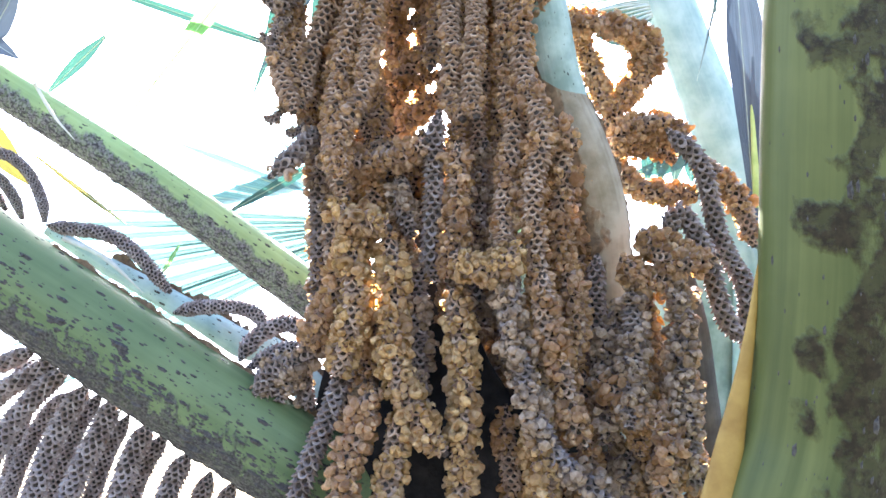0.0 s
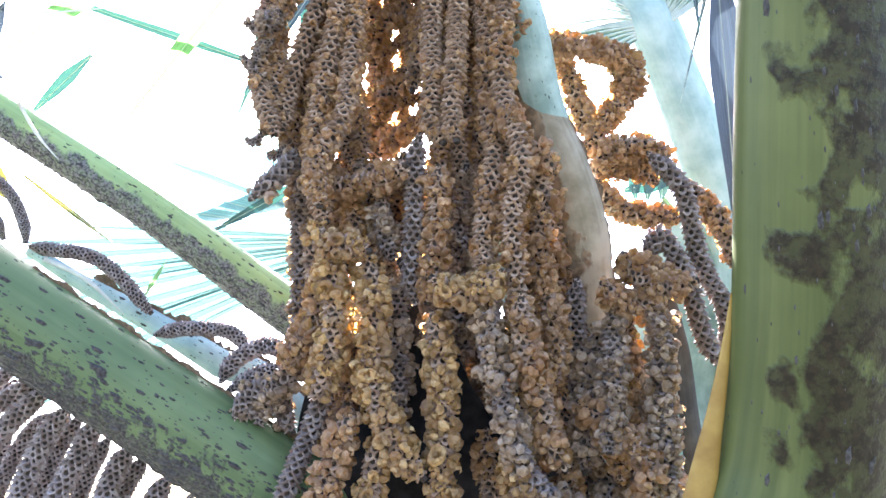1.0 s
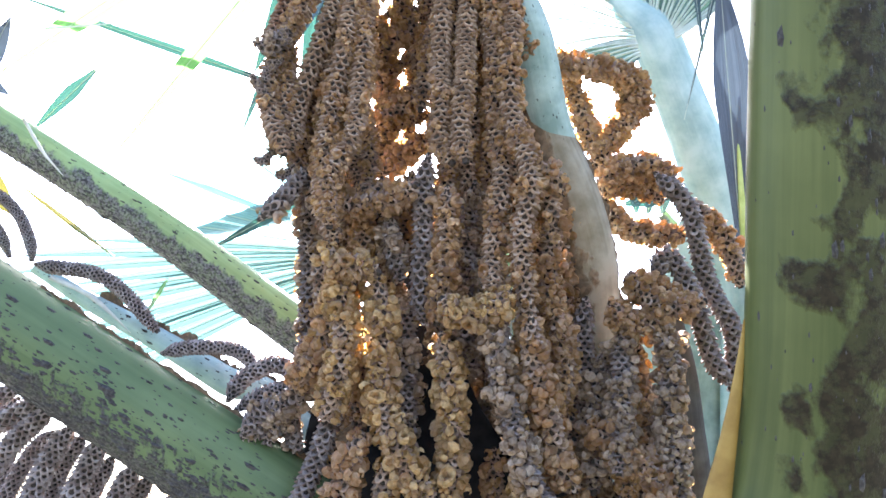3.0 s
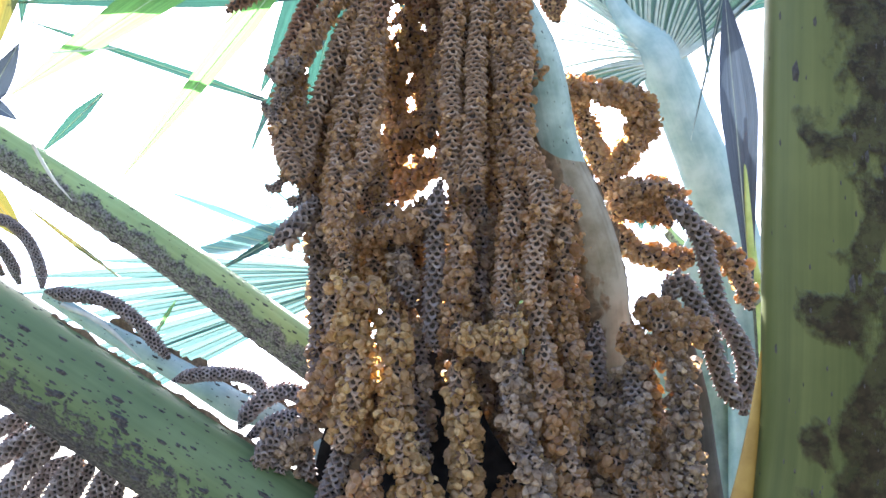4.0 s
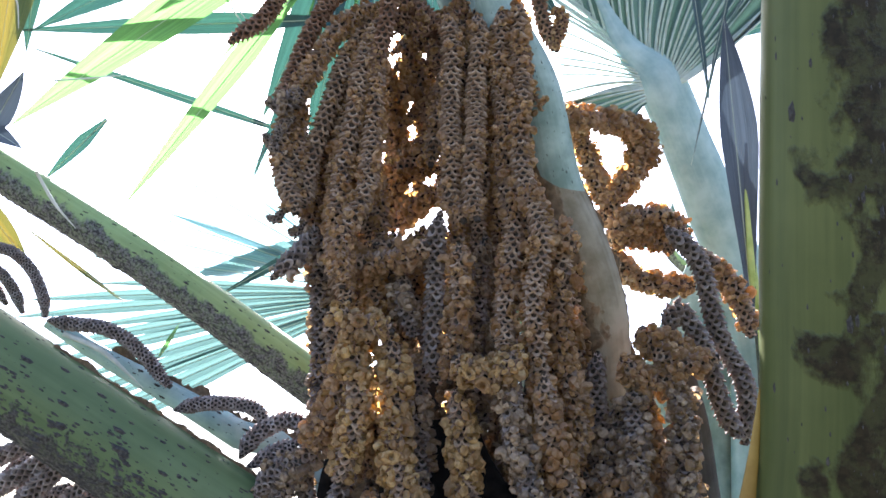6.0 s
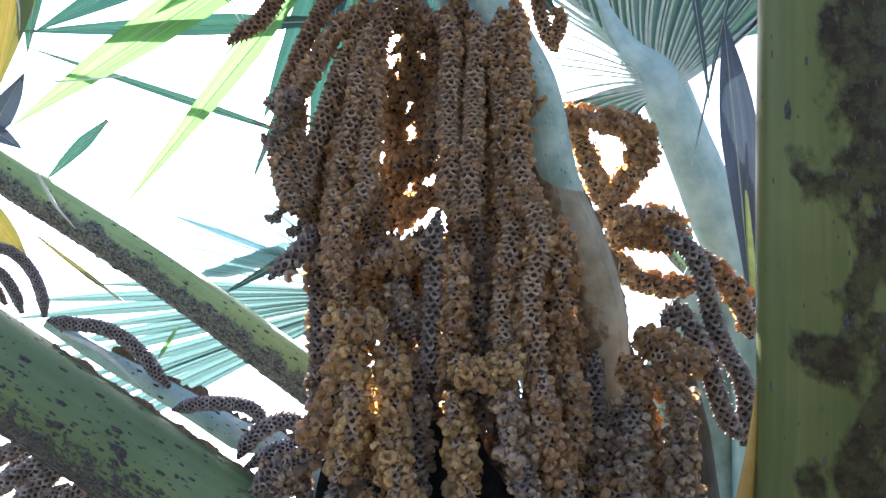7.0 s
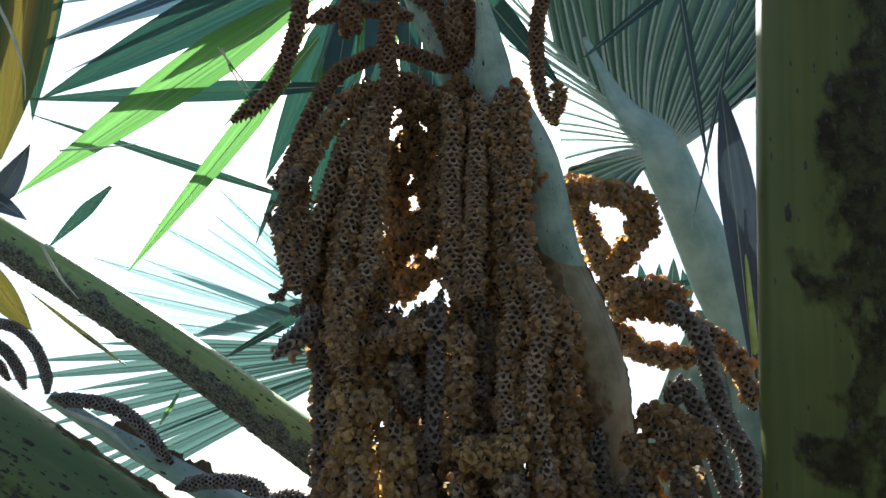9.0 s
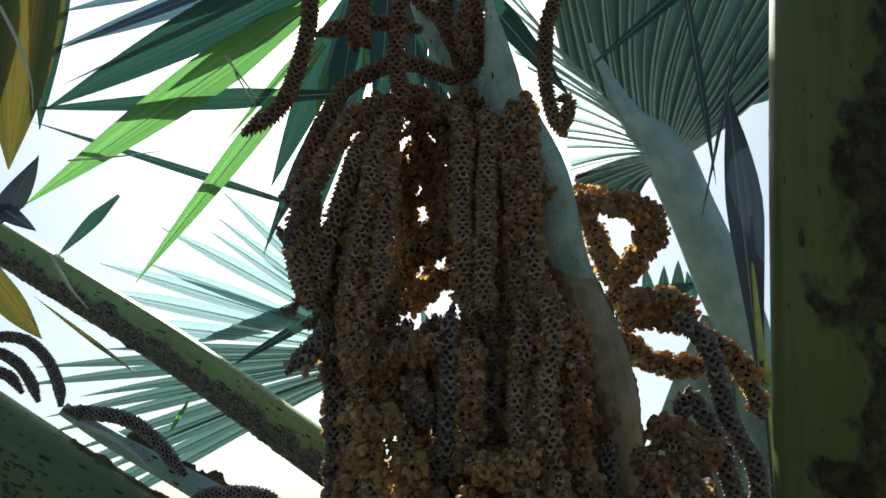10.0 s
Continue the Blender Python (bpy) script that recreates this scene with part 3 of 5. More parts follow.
def palm_trunk(place, height, radius):
    root = tagged(root_at("palm_tree", place), "short grey palm trunk with old leaf-base scars", "palm")
    line = [place, (place[0], place[1], height * 0.5), (place[0] + 0.01, place[1], height)]
    c, h, side, across, s = smooth_line(line, 0.03)
    r = radius * (1 + 0.18 * np.exp(-s / 0.15)) * (1 + 0.035 * np.sin(s * 70))
    v, f = ring_tube(c, side, across, r, r, 40)
    mesh_part("trunk", v, f, BARK, root, origin=place)


# ---- ground ----
bm = bmesh.new()
bmesh.ops.create_grid(bm, x_segments=60, y_segments=60, size=1.0)
for v in bm.verts:
    far = max(abs(v.co.x), abs(v.co.y))
    k = 4 + 1500 * far ** 4
    v.co.x, v.co.y = v.co.x * k, v.co.y * k
    v.co.z = 0.05 * noise.noise((v.co.x * 0.7, v.co.y * 0.7, 0))
me = bpy.data.meshes.new("ground")
bm.to_mesh(me)
bm.free()
me.materials.append(GRASS)
tagged(new("ground", me), "dry earth and leaf litter under the palm", "ground", kind="structure")


# ---- leaf stalks ----
palm_trunk((0.27, 0.78, -0.1), 1.25, 0.13)
near_line, near_widths = [(0.227, 0.298, 1.901), (0.226, 0.350, 1.766), (0.227, 0.393, 1.654), (0.229, 0.428, 1.569), (0.227, 0.463, 1.494), (0.216, 0.508, 1.390), (0.300, 0.660, 1.200)], [0.0396, 0.0420, 0.0444, 0.0456, 0.0528, 0.0660, 0.0840]
near = tagged(root_at("palm_leaf_stalk", near_line[0]), "thick yellow-green palm leaf stalk with black blotches", "leaf stalk")
stalk_mesh("stalk", near_line, near_widths, STALK_YELLOW, near, 0.80)
scurf_part(near_line, near_widths, near, 300, -0.17, 0.06, 0.80, 0.0022, 4)
scurf_part(near_line, near_widths, near, 160, -0.05, 0.25, 0.8, 0.0020, 14)
stalk_mesh("margin", [(0.185, 0.430, 1.580), (0.181, 0.440, 1.550), (0.176, 0.450, 1.520), (0.170, 0.460, 1.490), (0.163, 0.471, 1.455), (0.151, 0.488, 1.404)], [0.001, 0.003, 0.0055, 0.009, 0.012, 0.014], ORANGE, near, 0.35, "orange-yellow thin margin")
low_line, low_widths = [(-0.514, 0.538, 1.741), (-0.358, 0.582, 1.639), (-0.238, 0.614, 1.564), (-0.114, 0.645, 1.487), (-0.004, 0.696, 1.412), (0.170, 0.780, 1.200)], [0.0330, 0.0366, 0.0378, 0.0390, 0.0420, 0.0540]
low = tagged(root_at("palm_leaf_stalk", low_line[0]), "green palm leaf stalk speckled with dark scurf underneath", "leaf stalk")
stalk_mesh("stalk", low_line, low_widths, STALK_GREEN, low, 0.85)
scurf_part(low_line, low_widths, low, 5600, 0.00, 0.34, 0.85, 0.0024, 5)
scurf_part(low_line, low_widths, low, 700, -0.20, 0.12, 0.85, 0.0021, 15)
fringe_part(low_line, low_widths, low, -0.20, 0.26, 0.56, 0.85, 0.0038)
high_line, high_widths = [(-0.671, 0.637, 1.988), (-0.452, 0.684, 1.856), (-0.278, 0.725, 1.753), (-0.121, 0.763, 1.647), (0.043, 0.808, 1.536), (0.210, 0.840, 1.200)], [0.0168, 0.0192, 0.0210, 0.0240, 0.0270, 0.0360]
high = tagged(root_at("palm_leaf_stalk", high_line[0]), "slender lime-green palm leaf stalk, grey scurf below", "leaf stalk")
stalk_mesh("stalk", high_line, high_widths, STALK_LIME, high, 0.90)
scurf_part(high_line, high_widths, high, 2600, 0.00, 0.40, 0.90, 0.0022, 6)
scurf_part(high_line, high_widths, high, 160, -0.2, 0.1, 0.9, 0.0016, 16)
wax_line = [(0.041, 0.490, 2.025), (0.040, 0.505, 1.995), (0.045, 0.520, 1.971), (0.049, 0.530, 1.943), (0.053, 0.538, 1.920), (0.084, 0.553, 1.856), (0.101, 0.580, 1.783), (0.133, 0.620, 1.700), (0.143, 0.653, 1.648), (0.155, 0.722, 1.547), (0.270, 0.780, 1.200)]
wax_widths = [0.0024, 0.0038, 0.0100, 0.0156, 0.0188, 0.0194, 0.0200, 0.0202, 0.0203, 0.0205, 0.0205, 0.0206, 0.0208, 0.0209, 0.0211, 0.0212, 0.0214, 0.0215, 0.0221, 0.0228, 0.0235, 0.0242, 0.0249, 0.0257, 0.0264, 0.0271, 0.0278, 0.0286, 0.0293, 0.0300]
wax = tagged(root_at("flower_stalk", wax_line[0]), "pale waxy blue-green stalk of the flower bunch", "flower stalk")
stalk_mesh("stalk", wax_line, wax_widths, STALK_PALE, wax, 0.90)
stem_line = [(-0.032, 0.560, 2.090), (-0.008, 0.570, 2.030), (0.016, 0.580, 1.979), (0.033, 0.590, 1.932), (0.048, 0.600, 1.887)]
stem = tagged(root_at("flower_stalk", stem_line[0]), "dull grey-green main stem at the head of the bunch", "flower stalk")
stalk_mesh("stalk", stem_line, [0.013, 0.016, 0.018, 0.019, 0.018], STALK_PALE, stem, 0.9)
scurf_part(stem_line, [0.013, 0.016, 0.018, 0.019, 0.018], stem, 240, -0.25, 0.25, 0.9, 0.0014, 27)
sheath_line = [(0.094, 0.573, 1.801), (0.105, 0.585, 1.770), (0.123, 0.600, 1.729), (0.137, 0.620, 1.685), (0.143, 0.645, 1.637), (0.150, 0.686, 1.548)]
stalk_mesh("sheath", sheath_line, [0.0185, 0.0215, 0.0228, 0.0236, 0.0245, 0.026], SHEATH, wax, 0.9, "brown-stained papery sheath", rough=0.02)
fringe_part(sheath_line, [0.0185, 0.0215, 0.0228, 0.0236, 0.0245, 0.026], wax, 0.75, 0.05, 0.9, 0.9, 0.004, 8, "sheath_edge")
behind_line, behind_widths = [(-0.339, 0.649, 1.680), (-0.292, 0.659, 1.652), (-0.234, 0.672, 1.622), (-0.176, 0.692, 1.589), (-0.109, 0.724, 1.546), (0.190, 0.810, 1.200)], [0.0060, 0.0108, 0.0168, 0.0216, 0.0270, 0.0360]
behind = tagged(root_at("palm_leaf_stalk", behind_line[0]), "pale bluish waxy stalk lying behind the green stalk", "leaf stalk")
stalk_mesh("stalk", behind_line, behind_widths, STALK_BLUE, behind, 0.70)
fringe_part(behind_line, behind_widths, behind, -0.25, 0.08, 0.4, 0.7, 0.007, 5)
scurf_part(behind_line, behind_widths, behind, 420, -0.3, 0.2, 0.7, 0.0013, 25)
scurf_part(wax_line, wax_widths, wax, 500, -0.25, 0.25, 0.9, 0.0011, 26)
# added sheet and straps that darken the gaps, in place of shade
shade_back = tagged(root_at("shade_sheet", (0.015, 0.761, 1.584)), "near-black sheet standing in for shade behind the bunch", "leaf base")
stalk_mesh("sheath", [(-0.002, 0.757, 1.597), (0.006, 0.765, 1.574), (0.023, 0.777, 1.538), (0.042, 0.786, 1.496), (0.053, 0.802, 1.419), (0.270, 0.780, 1.200)], [0.03, 0.09, 0.13, 0.15, 0.15, 0.13], GAP_SHADE, shade_back, 0.3, rough=0.06)
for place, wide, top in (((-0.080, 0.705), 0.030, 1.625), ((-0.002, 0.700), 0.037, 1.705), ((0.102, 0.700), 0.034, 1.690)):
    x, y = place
    shade_strap = tagged(root_at("shade_sheet", (x, y - 0.01, top)), "near-black strap standing in for shade in the bunch", "leaf base", "old leaf bases inside the bunch")
    stalk_mesh("sheath", [(x, y - 0.01, top), (x + 0.003, y, top - 0.05), (x - 0.002, y + 0.012, top - 0.12), (x + 0.01, y + 0.045, 1.45), (0.2 + x * 0.5, 0.775, 1.21)], [wide * 0.5, wide, wide * 1.1, wide * 1.2, wide], GAP_SHADE, shade_strap, 0.22, rough=0.08, sides=48)
# another added dark sheet, close behind the front spikes, as their shade
shade_front = tagged(root_at("shade_sheet", (0.0, 0.635, 1.590)), "near-black sheet standing in for shade inside the bunch", "leaf base", "old leaf bases inside the bunch")
stalk_mesh("sheath", [(0.000, 0.632, 1.592), (0.002, 0.634, 1.570), (0.006, 0.637, 1.530), (0.012, 0.645, 1.470), (0.020, 0.655, 1.390), (0.150, 0.720, 1.210)], [0.030, 0.066, 0.080, 0.088, 0.090, 0.090], GAP_SHADE, shade_front, 0.14, rough=0.10, sides=64)
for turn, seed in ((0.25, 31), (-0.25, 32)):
    fringe_part([(0.000, 0.632, 1.592), (0.002, 0.634, 1.570), (0.006, 0.637, 1.530), (0.012, 0.645, 1.470), (0.020, 0.655, 1.390)], [0.030, 0.066, 0.080, 0.088, 0.090], shade_front, turn, 0.1, 0.9, 0.14, 0.006, seed)
strap_line, strap_widths = [(0.203, 0.614, 1.636), (0.215, 0.630, 1.589), (0.220, 0.644, 1.546), (0.228, 0.667, 1.503), (0.240, 0.710, 1.428), (0.270, 0.730, 1.220)], [0.0048, 0.0078, 0.0102, 0.0108, 0.0120, 0.0180]
strap = tagged(root_at("flower_bract", strap_line[0]), "dark grey dry strap-like bract behind the bunch", "bract")
stalk_mesh("stalk", strap_line, strap_widths, DARK_STRAP, strap, 0.35)
fan_line = [(0.168, 0.697, 2.098), (0.189, 0.705, 2.051), (0.211, 0.712, 2.005), (0.233, 0.720, 1.987), (0.247, 0.724, 1.968), (0.275, 0.750, 1.911), (0.309, 0.785, 1.843), (0.335, 0.815, 1.791), (0.361, 0.860, 1.660), (0.320, 0.880, 1.200)]
fan_widths = [0.0044, 0.0058, 0.0075, 0.0118, 0.0176, 0.0258, 0.0284, 0.0282, 0.0280, 0.0291, 0.0302, 0.0314, 0.0316, 0.0318, 0.0321, 0.0325, 0.0330, 0.0334, 0.0338, 0.0345, 0.0353, 0.0362, 0.0370, 0.0378, 0.0387, 0.0395, 0.0404, 0.0412, 0.0421, 0.0429, 0.0438, 0.0446, 0.0455, 0.0463, 0.0472, 0.0480]
fan = tagged(root_at("palm_leaf", fan_line[0]), "pale blue-green palm leaf with a pleated fan blade", "palm leaf")
stalk_mesh("stalk", fan_line, fan_widths, STALK_BLUE, fan, 0.70)
base_line, base_widths = [(0.304, 0.814, 1.808), (0.292, 0.843, 1.736), (0.285, 0.877, 1.653), (0.274, 0.901, 1.545), (0.270, 0.860, 1.200)], [0.0120, 0.0570, 0.0720, 0.0720, 0.0720]
base = tagged(root_at("leaf_sheath", base_line[0]), "broad pale green leaf sheath behind the bunch", "leaf sheath")
stalk_mesh("stalk", base_line, base_widths, STALK_PALE, base, 0.35)
yel_line, yel_widths = [(0.311, 0.688, 1.878), (0.316, 0.715, 1.813), (0.326, 0.751, 1.740), (0.346, 0.794, 1.677), (0.330, 0.830, 1.200)], [0.0010, 0.0060, 0.0120, 0.0160, 0.0260]
yel = tagged(root_at("palm_leaf_stalk", yel_line[0]), "slim yellow-green stalk of the folded spear leaf, coloured as sunlit", "leaf stalk")
stalk_mesh("stalk", yel_line, yel_widths, STALK_SUNLIT, yel, 0.60)

# ---- palm leaves ----
# root, bend and tip of the leading ribs on either side of the costa
curved_pleats([
    ((0.140, 0.712, 2.085), (0.131, 0.700, 2.115), (0.116, 0.672, 2.190)),
    ((0.193, 0.712, 2.023), (0.177, 0.700, 2.083), (0.168, 0.672, 2.189)),
    ((0.221, 0.712, 1.986), (0.208, 0.700, 2.067), (0.227, 0.672, 2.188)),
    ((0.238, 0.712, 1.975), (0.231, 0.700, 2.044), (0.292, 0.672, 2.187)),
    ((0.250, 0.712, 1.970), (0.258, 0.700, 2.007), (0.344, 0.672, 2.186)),
    ((0.256, 0.712, 1.966), (0.281, 0.700, 1.992), (0.384, 0.672, 2.152)),
    ((0.260, 0.712, 1.963), (0.298, 0.700, 1.982), (0.379, 0.672, 2.052)),
    ((0.263, 0.712, 1.961), (0.289, 0.700, 1.968), (0.338, 0.672, 2.013)),
], 31, fan, LEAF_BLUE, 0.012, 21)
curved_pleats([
    ((0.117, 0.712, 2.133), (0.097, 0.700, 2.148), (0.066, 0.700, 2.216)),
    ((0.165, 0.712, 2.061), (0.126, 0.700, 2.092), (0.051, 0.700, 2.174)),
    ((0.199, 0.712, 2.016), (0.149, 0.700, 2.046), (0.063, 0.700, 2.117)),
    ((0.215, 0.712, 1.986), (0.183, 0.700, 2.008), (0.111, 0.700, 2.046)),
    ((0.219, 0.712, 1.972), (0.186, 0.700, 1.973), (0.131, 0.700, 1.973)),
    ((0.221, 0.712, 1.961), (0.190, 0.700, 1.955), (0.137, 0.700, 1.939)),
], 18, fan, LEAF_BACKLIT, 0.006, 22)
curved_pleats([
    ((0.221, 0.712, 1.961), (0.190, 0.700, 1.955), (0.137, 0.700, 1.939)),
    ((0.223, 0.712, 1.951), (0.195, 0.700, 1.938), (0.145, 0.700, 1.922)),
    ((0.225, 0.712, 1.937), (0.211, 0.700, 1.924), (0.196, 0.700, 1.894)),
], 9, fan, LEAF_BLUE, 0.006, 23)
left_fan = tagged(root_at("palm_leaf", (-0.079, 1.005, 1.816)), "pale blue-green fan leaf spreading behind the bunch", "palm leaf")
pleated_fan((-0.079, 1.005, 1.816), (-0.424, -0.061, -0.013), (0.000, -0.248, 0.974), [0.50, 0.44], [-25, 4], 11, left_fan, LEAF_PALE, 1.35, jitter=0.25, costa_len=0.0, fold=0.2)
pleated_fan((-0.079, 1.005, 1.816), (-0.424, -0.061, -0.013), (0.000, -0.248, 0.974), [0.40, 0.34], [9, 46], 8, left_fan, LEAF_SKYLIT, 1.15, jitter=0.3, costa_len=0.0, fold=0.2, seed=5)
torn = tagged(root_at("palm_leaf", (-0.095, 0.677, 2.206)), "torn green fan leaf, segments coloured as sunlit or shaded", "palm leaf")
# each segment's material sets whether it looks sunlit or in shade
blade_segment((-0.094, 0.672, 2.218), (-0.434, 0.688, 2.016), 0.062, (0.100, -0.871, -0.530), LEAF_SHADED, torn)
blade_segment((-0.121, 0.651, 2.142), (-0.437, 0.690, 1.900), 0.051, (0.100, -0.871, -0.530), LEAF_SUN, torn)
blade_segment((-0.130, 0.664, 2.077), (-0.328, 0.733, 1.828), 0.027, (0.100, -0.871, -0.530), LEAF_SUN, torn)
blade_segment((-0.106, 0.710, 2.045), (-0.454, 0.688, 2.015), 0.026, (0.100, -0.871, -0.530), LEAF_SHADED, torn)
blade_segment((-0.143, 0.744, 1.913), (-0.452, 0.694, 2.003), 0.011, (0.100, -0.871, -0.530), LEAF_SHADED, torn)
blade_segment((-0.101, 0.716, 2.269), (-0.454, 0.713, 2.115), 0.041, (0.100, -0.871, -0.530), LEAF_BLUE_LIT, torn)
blade_segment((-0.129, 0.718, 2.263), (-0.450, 0.697, 2.153), 0.030, (0.100, -0.871, -0.530), LEAF_BLUE_LIT, torn)
blade_segment((-0.140, 0.695, 2.003), (-0.195, 0.729, 1.854), 0.013, (0.100, -0.871, -0.530), LEAF_SHADED, torn)
blade_segment((-0.087, 0.727, 2.243), (-0.161, 0.846, 1.949), 0.057, (0.100, -0.871, -0.530), LEAF_SHADED, torn)
blade_segment((-0.066, 0.736, 2.251), (-0.093, 0.793, 2.112), 0.029, (0.100, -0.871, -0.530), LEAF_SHADED, torn)
blade_segment((-0.102, 0.741, 2.238), (-0.217, 0.829, 1.989), 0.050, (0.100, -0.871, -0.530), LEAF_SHADED, torn)
blade_segment((-0.153, 0.715, 2.190), (-0.302, 0.725, 2.085), 0.027, (0.100, -0.871, -0.530), LEAF_SHADED, torn)
blade_segment((-0.357, 0.725, 1.927), (-0.420, 0.739, 1.861), 0.016, (0.100, -0.871, -0.530), LEAF_SHADED, torn)
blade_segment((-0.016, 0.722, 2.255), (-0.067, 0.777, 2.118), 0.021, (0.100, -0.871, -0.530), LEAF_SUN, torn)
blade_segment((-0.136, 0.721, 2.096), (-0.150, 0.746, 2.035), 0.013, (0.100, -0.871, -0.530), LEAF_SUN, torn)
blade_segment((-0.126, 0.828, 1.835), (-0.248, 0.826, 1.758), 0.014, (0.100, -0.871, -0.530), LEAF_SHADED, torn)
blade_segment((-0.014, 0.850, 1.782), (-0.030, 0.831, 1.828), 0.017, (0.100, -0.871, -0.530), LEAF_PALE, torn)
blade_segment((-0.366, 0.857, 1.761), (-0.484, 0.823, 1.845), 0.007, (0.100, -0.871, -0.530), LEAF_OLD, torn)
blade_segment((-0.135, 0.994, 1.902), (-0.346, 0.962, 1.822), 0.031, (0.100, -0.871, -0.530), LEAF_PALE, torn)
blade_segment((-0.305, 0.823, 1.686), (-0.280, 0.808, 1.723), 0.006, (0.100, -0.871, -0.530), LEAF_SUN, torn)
crown = tagged(root_at("palm_leaf", (-0.057, 0.700, 2.244)), "dark green fan leaf hanging behind the head of the bunch", "palm leaf")
blade_segment((-0.099, 0.712, 2.230), (-0.126, 0.732, 1.988), 0.033, (0.100, -0.871, -0.530), LEAF_SHADED, crown, neck=0.6, widest=0.3)
blade_segment((-0.063, 0.700, 2.218), (-0.076, 0.720, 1.963), 0.035, (0.100, -0.871, -0.530), LEAF_SHADED, crown, neck=0.6, widest=0.3)
blade_segment((-0.033, 0.714, 2.231), (-0.033, 0.734, 1.959), 0.032, (0.100, -0.871, -0.530), LEAF_SHADED, crown, neck=0.6, widest=0.3)
blade_segment((-0.002, 0.704, 2.221), (-0.008, 0.724, 1.961), 0.033, (0.100, -0.871, -0.530), LEAF_SHADED, crown, neck=0.6, widest=0.3)
blade_segment((0.026, 0.716, 2.231), (0.018, 0.736, 1.960), 0.030, (0.100, -0.871, -0.530), LEAF_SHADED, crown, neck=0.6, widest=0.3)
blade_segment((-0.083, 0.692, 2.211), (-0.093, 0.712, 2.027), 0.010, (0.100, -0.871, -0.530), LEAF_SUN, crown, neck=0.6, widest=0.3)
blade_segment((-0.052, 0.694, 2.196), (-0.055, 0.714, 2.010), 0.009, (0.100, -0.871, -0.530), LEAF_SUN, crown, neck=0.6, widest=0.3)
blade_segment((-0.015, 0.692, 2.210), (-0.022, 0.712, 2.056), 0.008, (0.100, -0.871, -0.530), LEAF_PALE, crown, neck=0.6, widest=0.3)
blade_segment((-0.106, 0.696, 2.190), (-0.145, 0.716, 2.038), 0.008, (0.100, -0.871, -0.530), LEAF_PALE, crown, neck=0.6, widest=0.3)
stalk_mesh("stalk", [(-0.057, 0.700, 2.244), (0.02, 0.80, 2.22), (0.12, 0.93, 1.90), (0.26, 0.88, 1.20)], [0.010, 0.014, 0.02, 0.03], STALK_LIME, crown, 0.8)
blade_segment((-0.211, 0.715, 2.234), (-0.445, 0.700, 2.101), 0.015, (0.100, -0.871, -0.530), LEAF_BLUE_LIT, torn)
blade_segment((-0.182, 0.715, 2.216), (-0.430, 0.700, 2.054), 0.009, (0.100, -0.871, -0.530), LEAF_BLUE_LIT, torn)
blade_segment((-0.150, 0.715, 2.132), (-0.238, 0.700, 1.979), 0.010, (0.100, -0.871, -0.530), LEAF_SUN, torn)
blade_segment((-0.211, 0.715, 2.149), (-0.291, 0.700, 2.060), 0.005, (0.100, -0.871, -0.530), LEAF_SHADED, torn)
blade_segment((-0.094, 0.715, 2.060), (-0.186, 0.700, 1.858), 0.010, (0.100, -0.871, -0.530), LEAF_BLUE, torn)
old = tagged(root_at("palm_leaf", (-0.446, 0.597, 2.241)), "dark folded fan leaf with yellow-edged segments", "palm leaf")
blade_segment((-0.424, 0.592, 2.252), (-0.471, 0.703, 1.949), 0.092, (0.100, -0.871, -0.530), LEAF_OLD, old, neck=0.8, widest=0.5)
blade_segment((-0.484, 0.606, 2.251), (-0.499, 0.706, 1.972), 0.075, (0.100, -0.871, -0.530), LEAF_OLD, old, neck=0.8, widest=0.5)
blade_segment((-0.420, 0.615, 2.277), (-0.443, 0.697, 1.994), 0.044, (0.100, -0.871, -0.530), LEAF_SHADED, old, neck=0.8, widest=0.5)
blade_segment((-0.525, 0.778, 1.874), (-0.459, 0.812, 1.790), 0.038, (0.100, -0.871, -0.530), LEAF_OLD, old, neck=0.8, widest=0.5)
scrap = tagged(root_at("leaf_scrap", (-0.431, 0.663, 1.870)), "small dark dried leaf scrap on the stalk", "dry leaf")
blade_segment((-0.443, 0.664, 1.868), (-0.397, 0.629, 1.924), 0.027, (0.100, -0.871, -0.530), LEAF_SPEAR, scrap, twist=0.8)
blade_segment((-0.448, 0.657, 1.886), (-0.400, 0.657, 1.855), 0.020, (0.100, -0.871, -0.530), LEAF_SPEAR, scrap, twist=-0.5)
spear = tagged(root_at("palm_leaf", (0.317, 0.752, 1.705)), "grey-blue folded spear leaf", "palm leaf")
blade_segment((0.324, 0.762, 1.713), (0.288, 0.636, 1.990), 0.045, (0.100, -0.871, -0.530), LEAF_SPEAR, spear, widest=0.6, neck=0.1)
drape = tagged(root_at("palm_leaf", (0.297, 0.588, 2.110)), "thin loose leaf straps hanging before the fan", "palm leaf")
blade_segment((0.254, 0.616, 2.136), (0.284, 0.693, 1.913), 0.011, (0.100, -0.871, -0.530), LEAF_BLUE, drape)
blade_segment((0.329, 0.616, 2.135), (0.264, 0.713, 1.864), 0.006, (0.100, -0.871, -0.530), LEAF_BLUE, drape)
blade_segment((0.377, 0.611, 2.115), (0.287, 0.642, 1.977), 0.008, (0.100, -0.871, -0.530), LEAF_BLUE, drape)
blade_segment((0.407, 0.735, 2.066), (0.312, 0.694, 2.006), 0.015, (0.100, -0.871, -0.530), LEAF_SHADED, drape)
blade_segment((0.334, 0.612, 2.178), (0.140, 0.628, 2.010), 0.015, (0.100, -0.871, -0.530), LEAF_SHADED, drape)
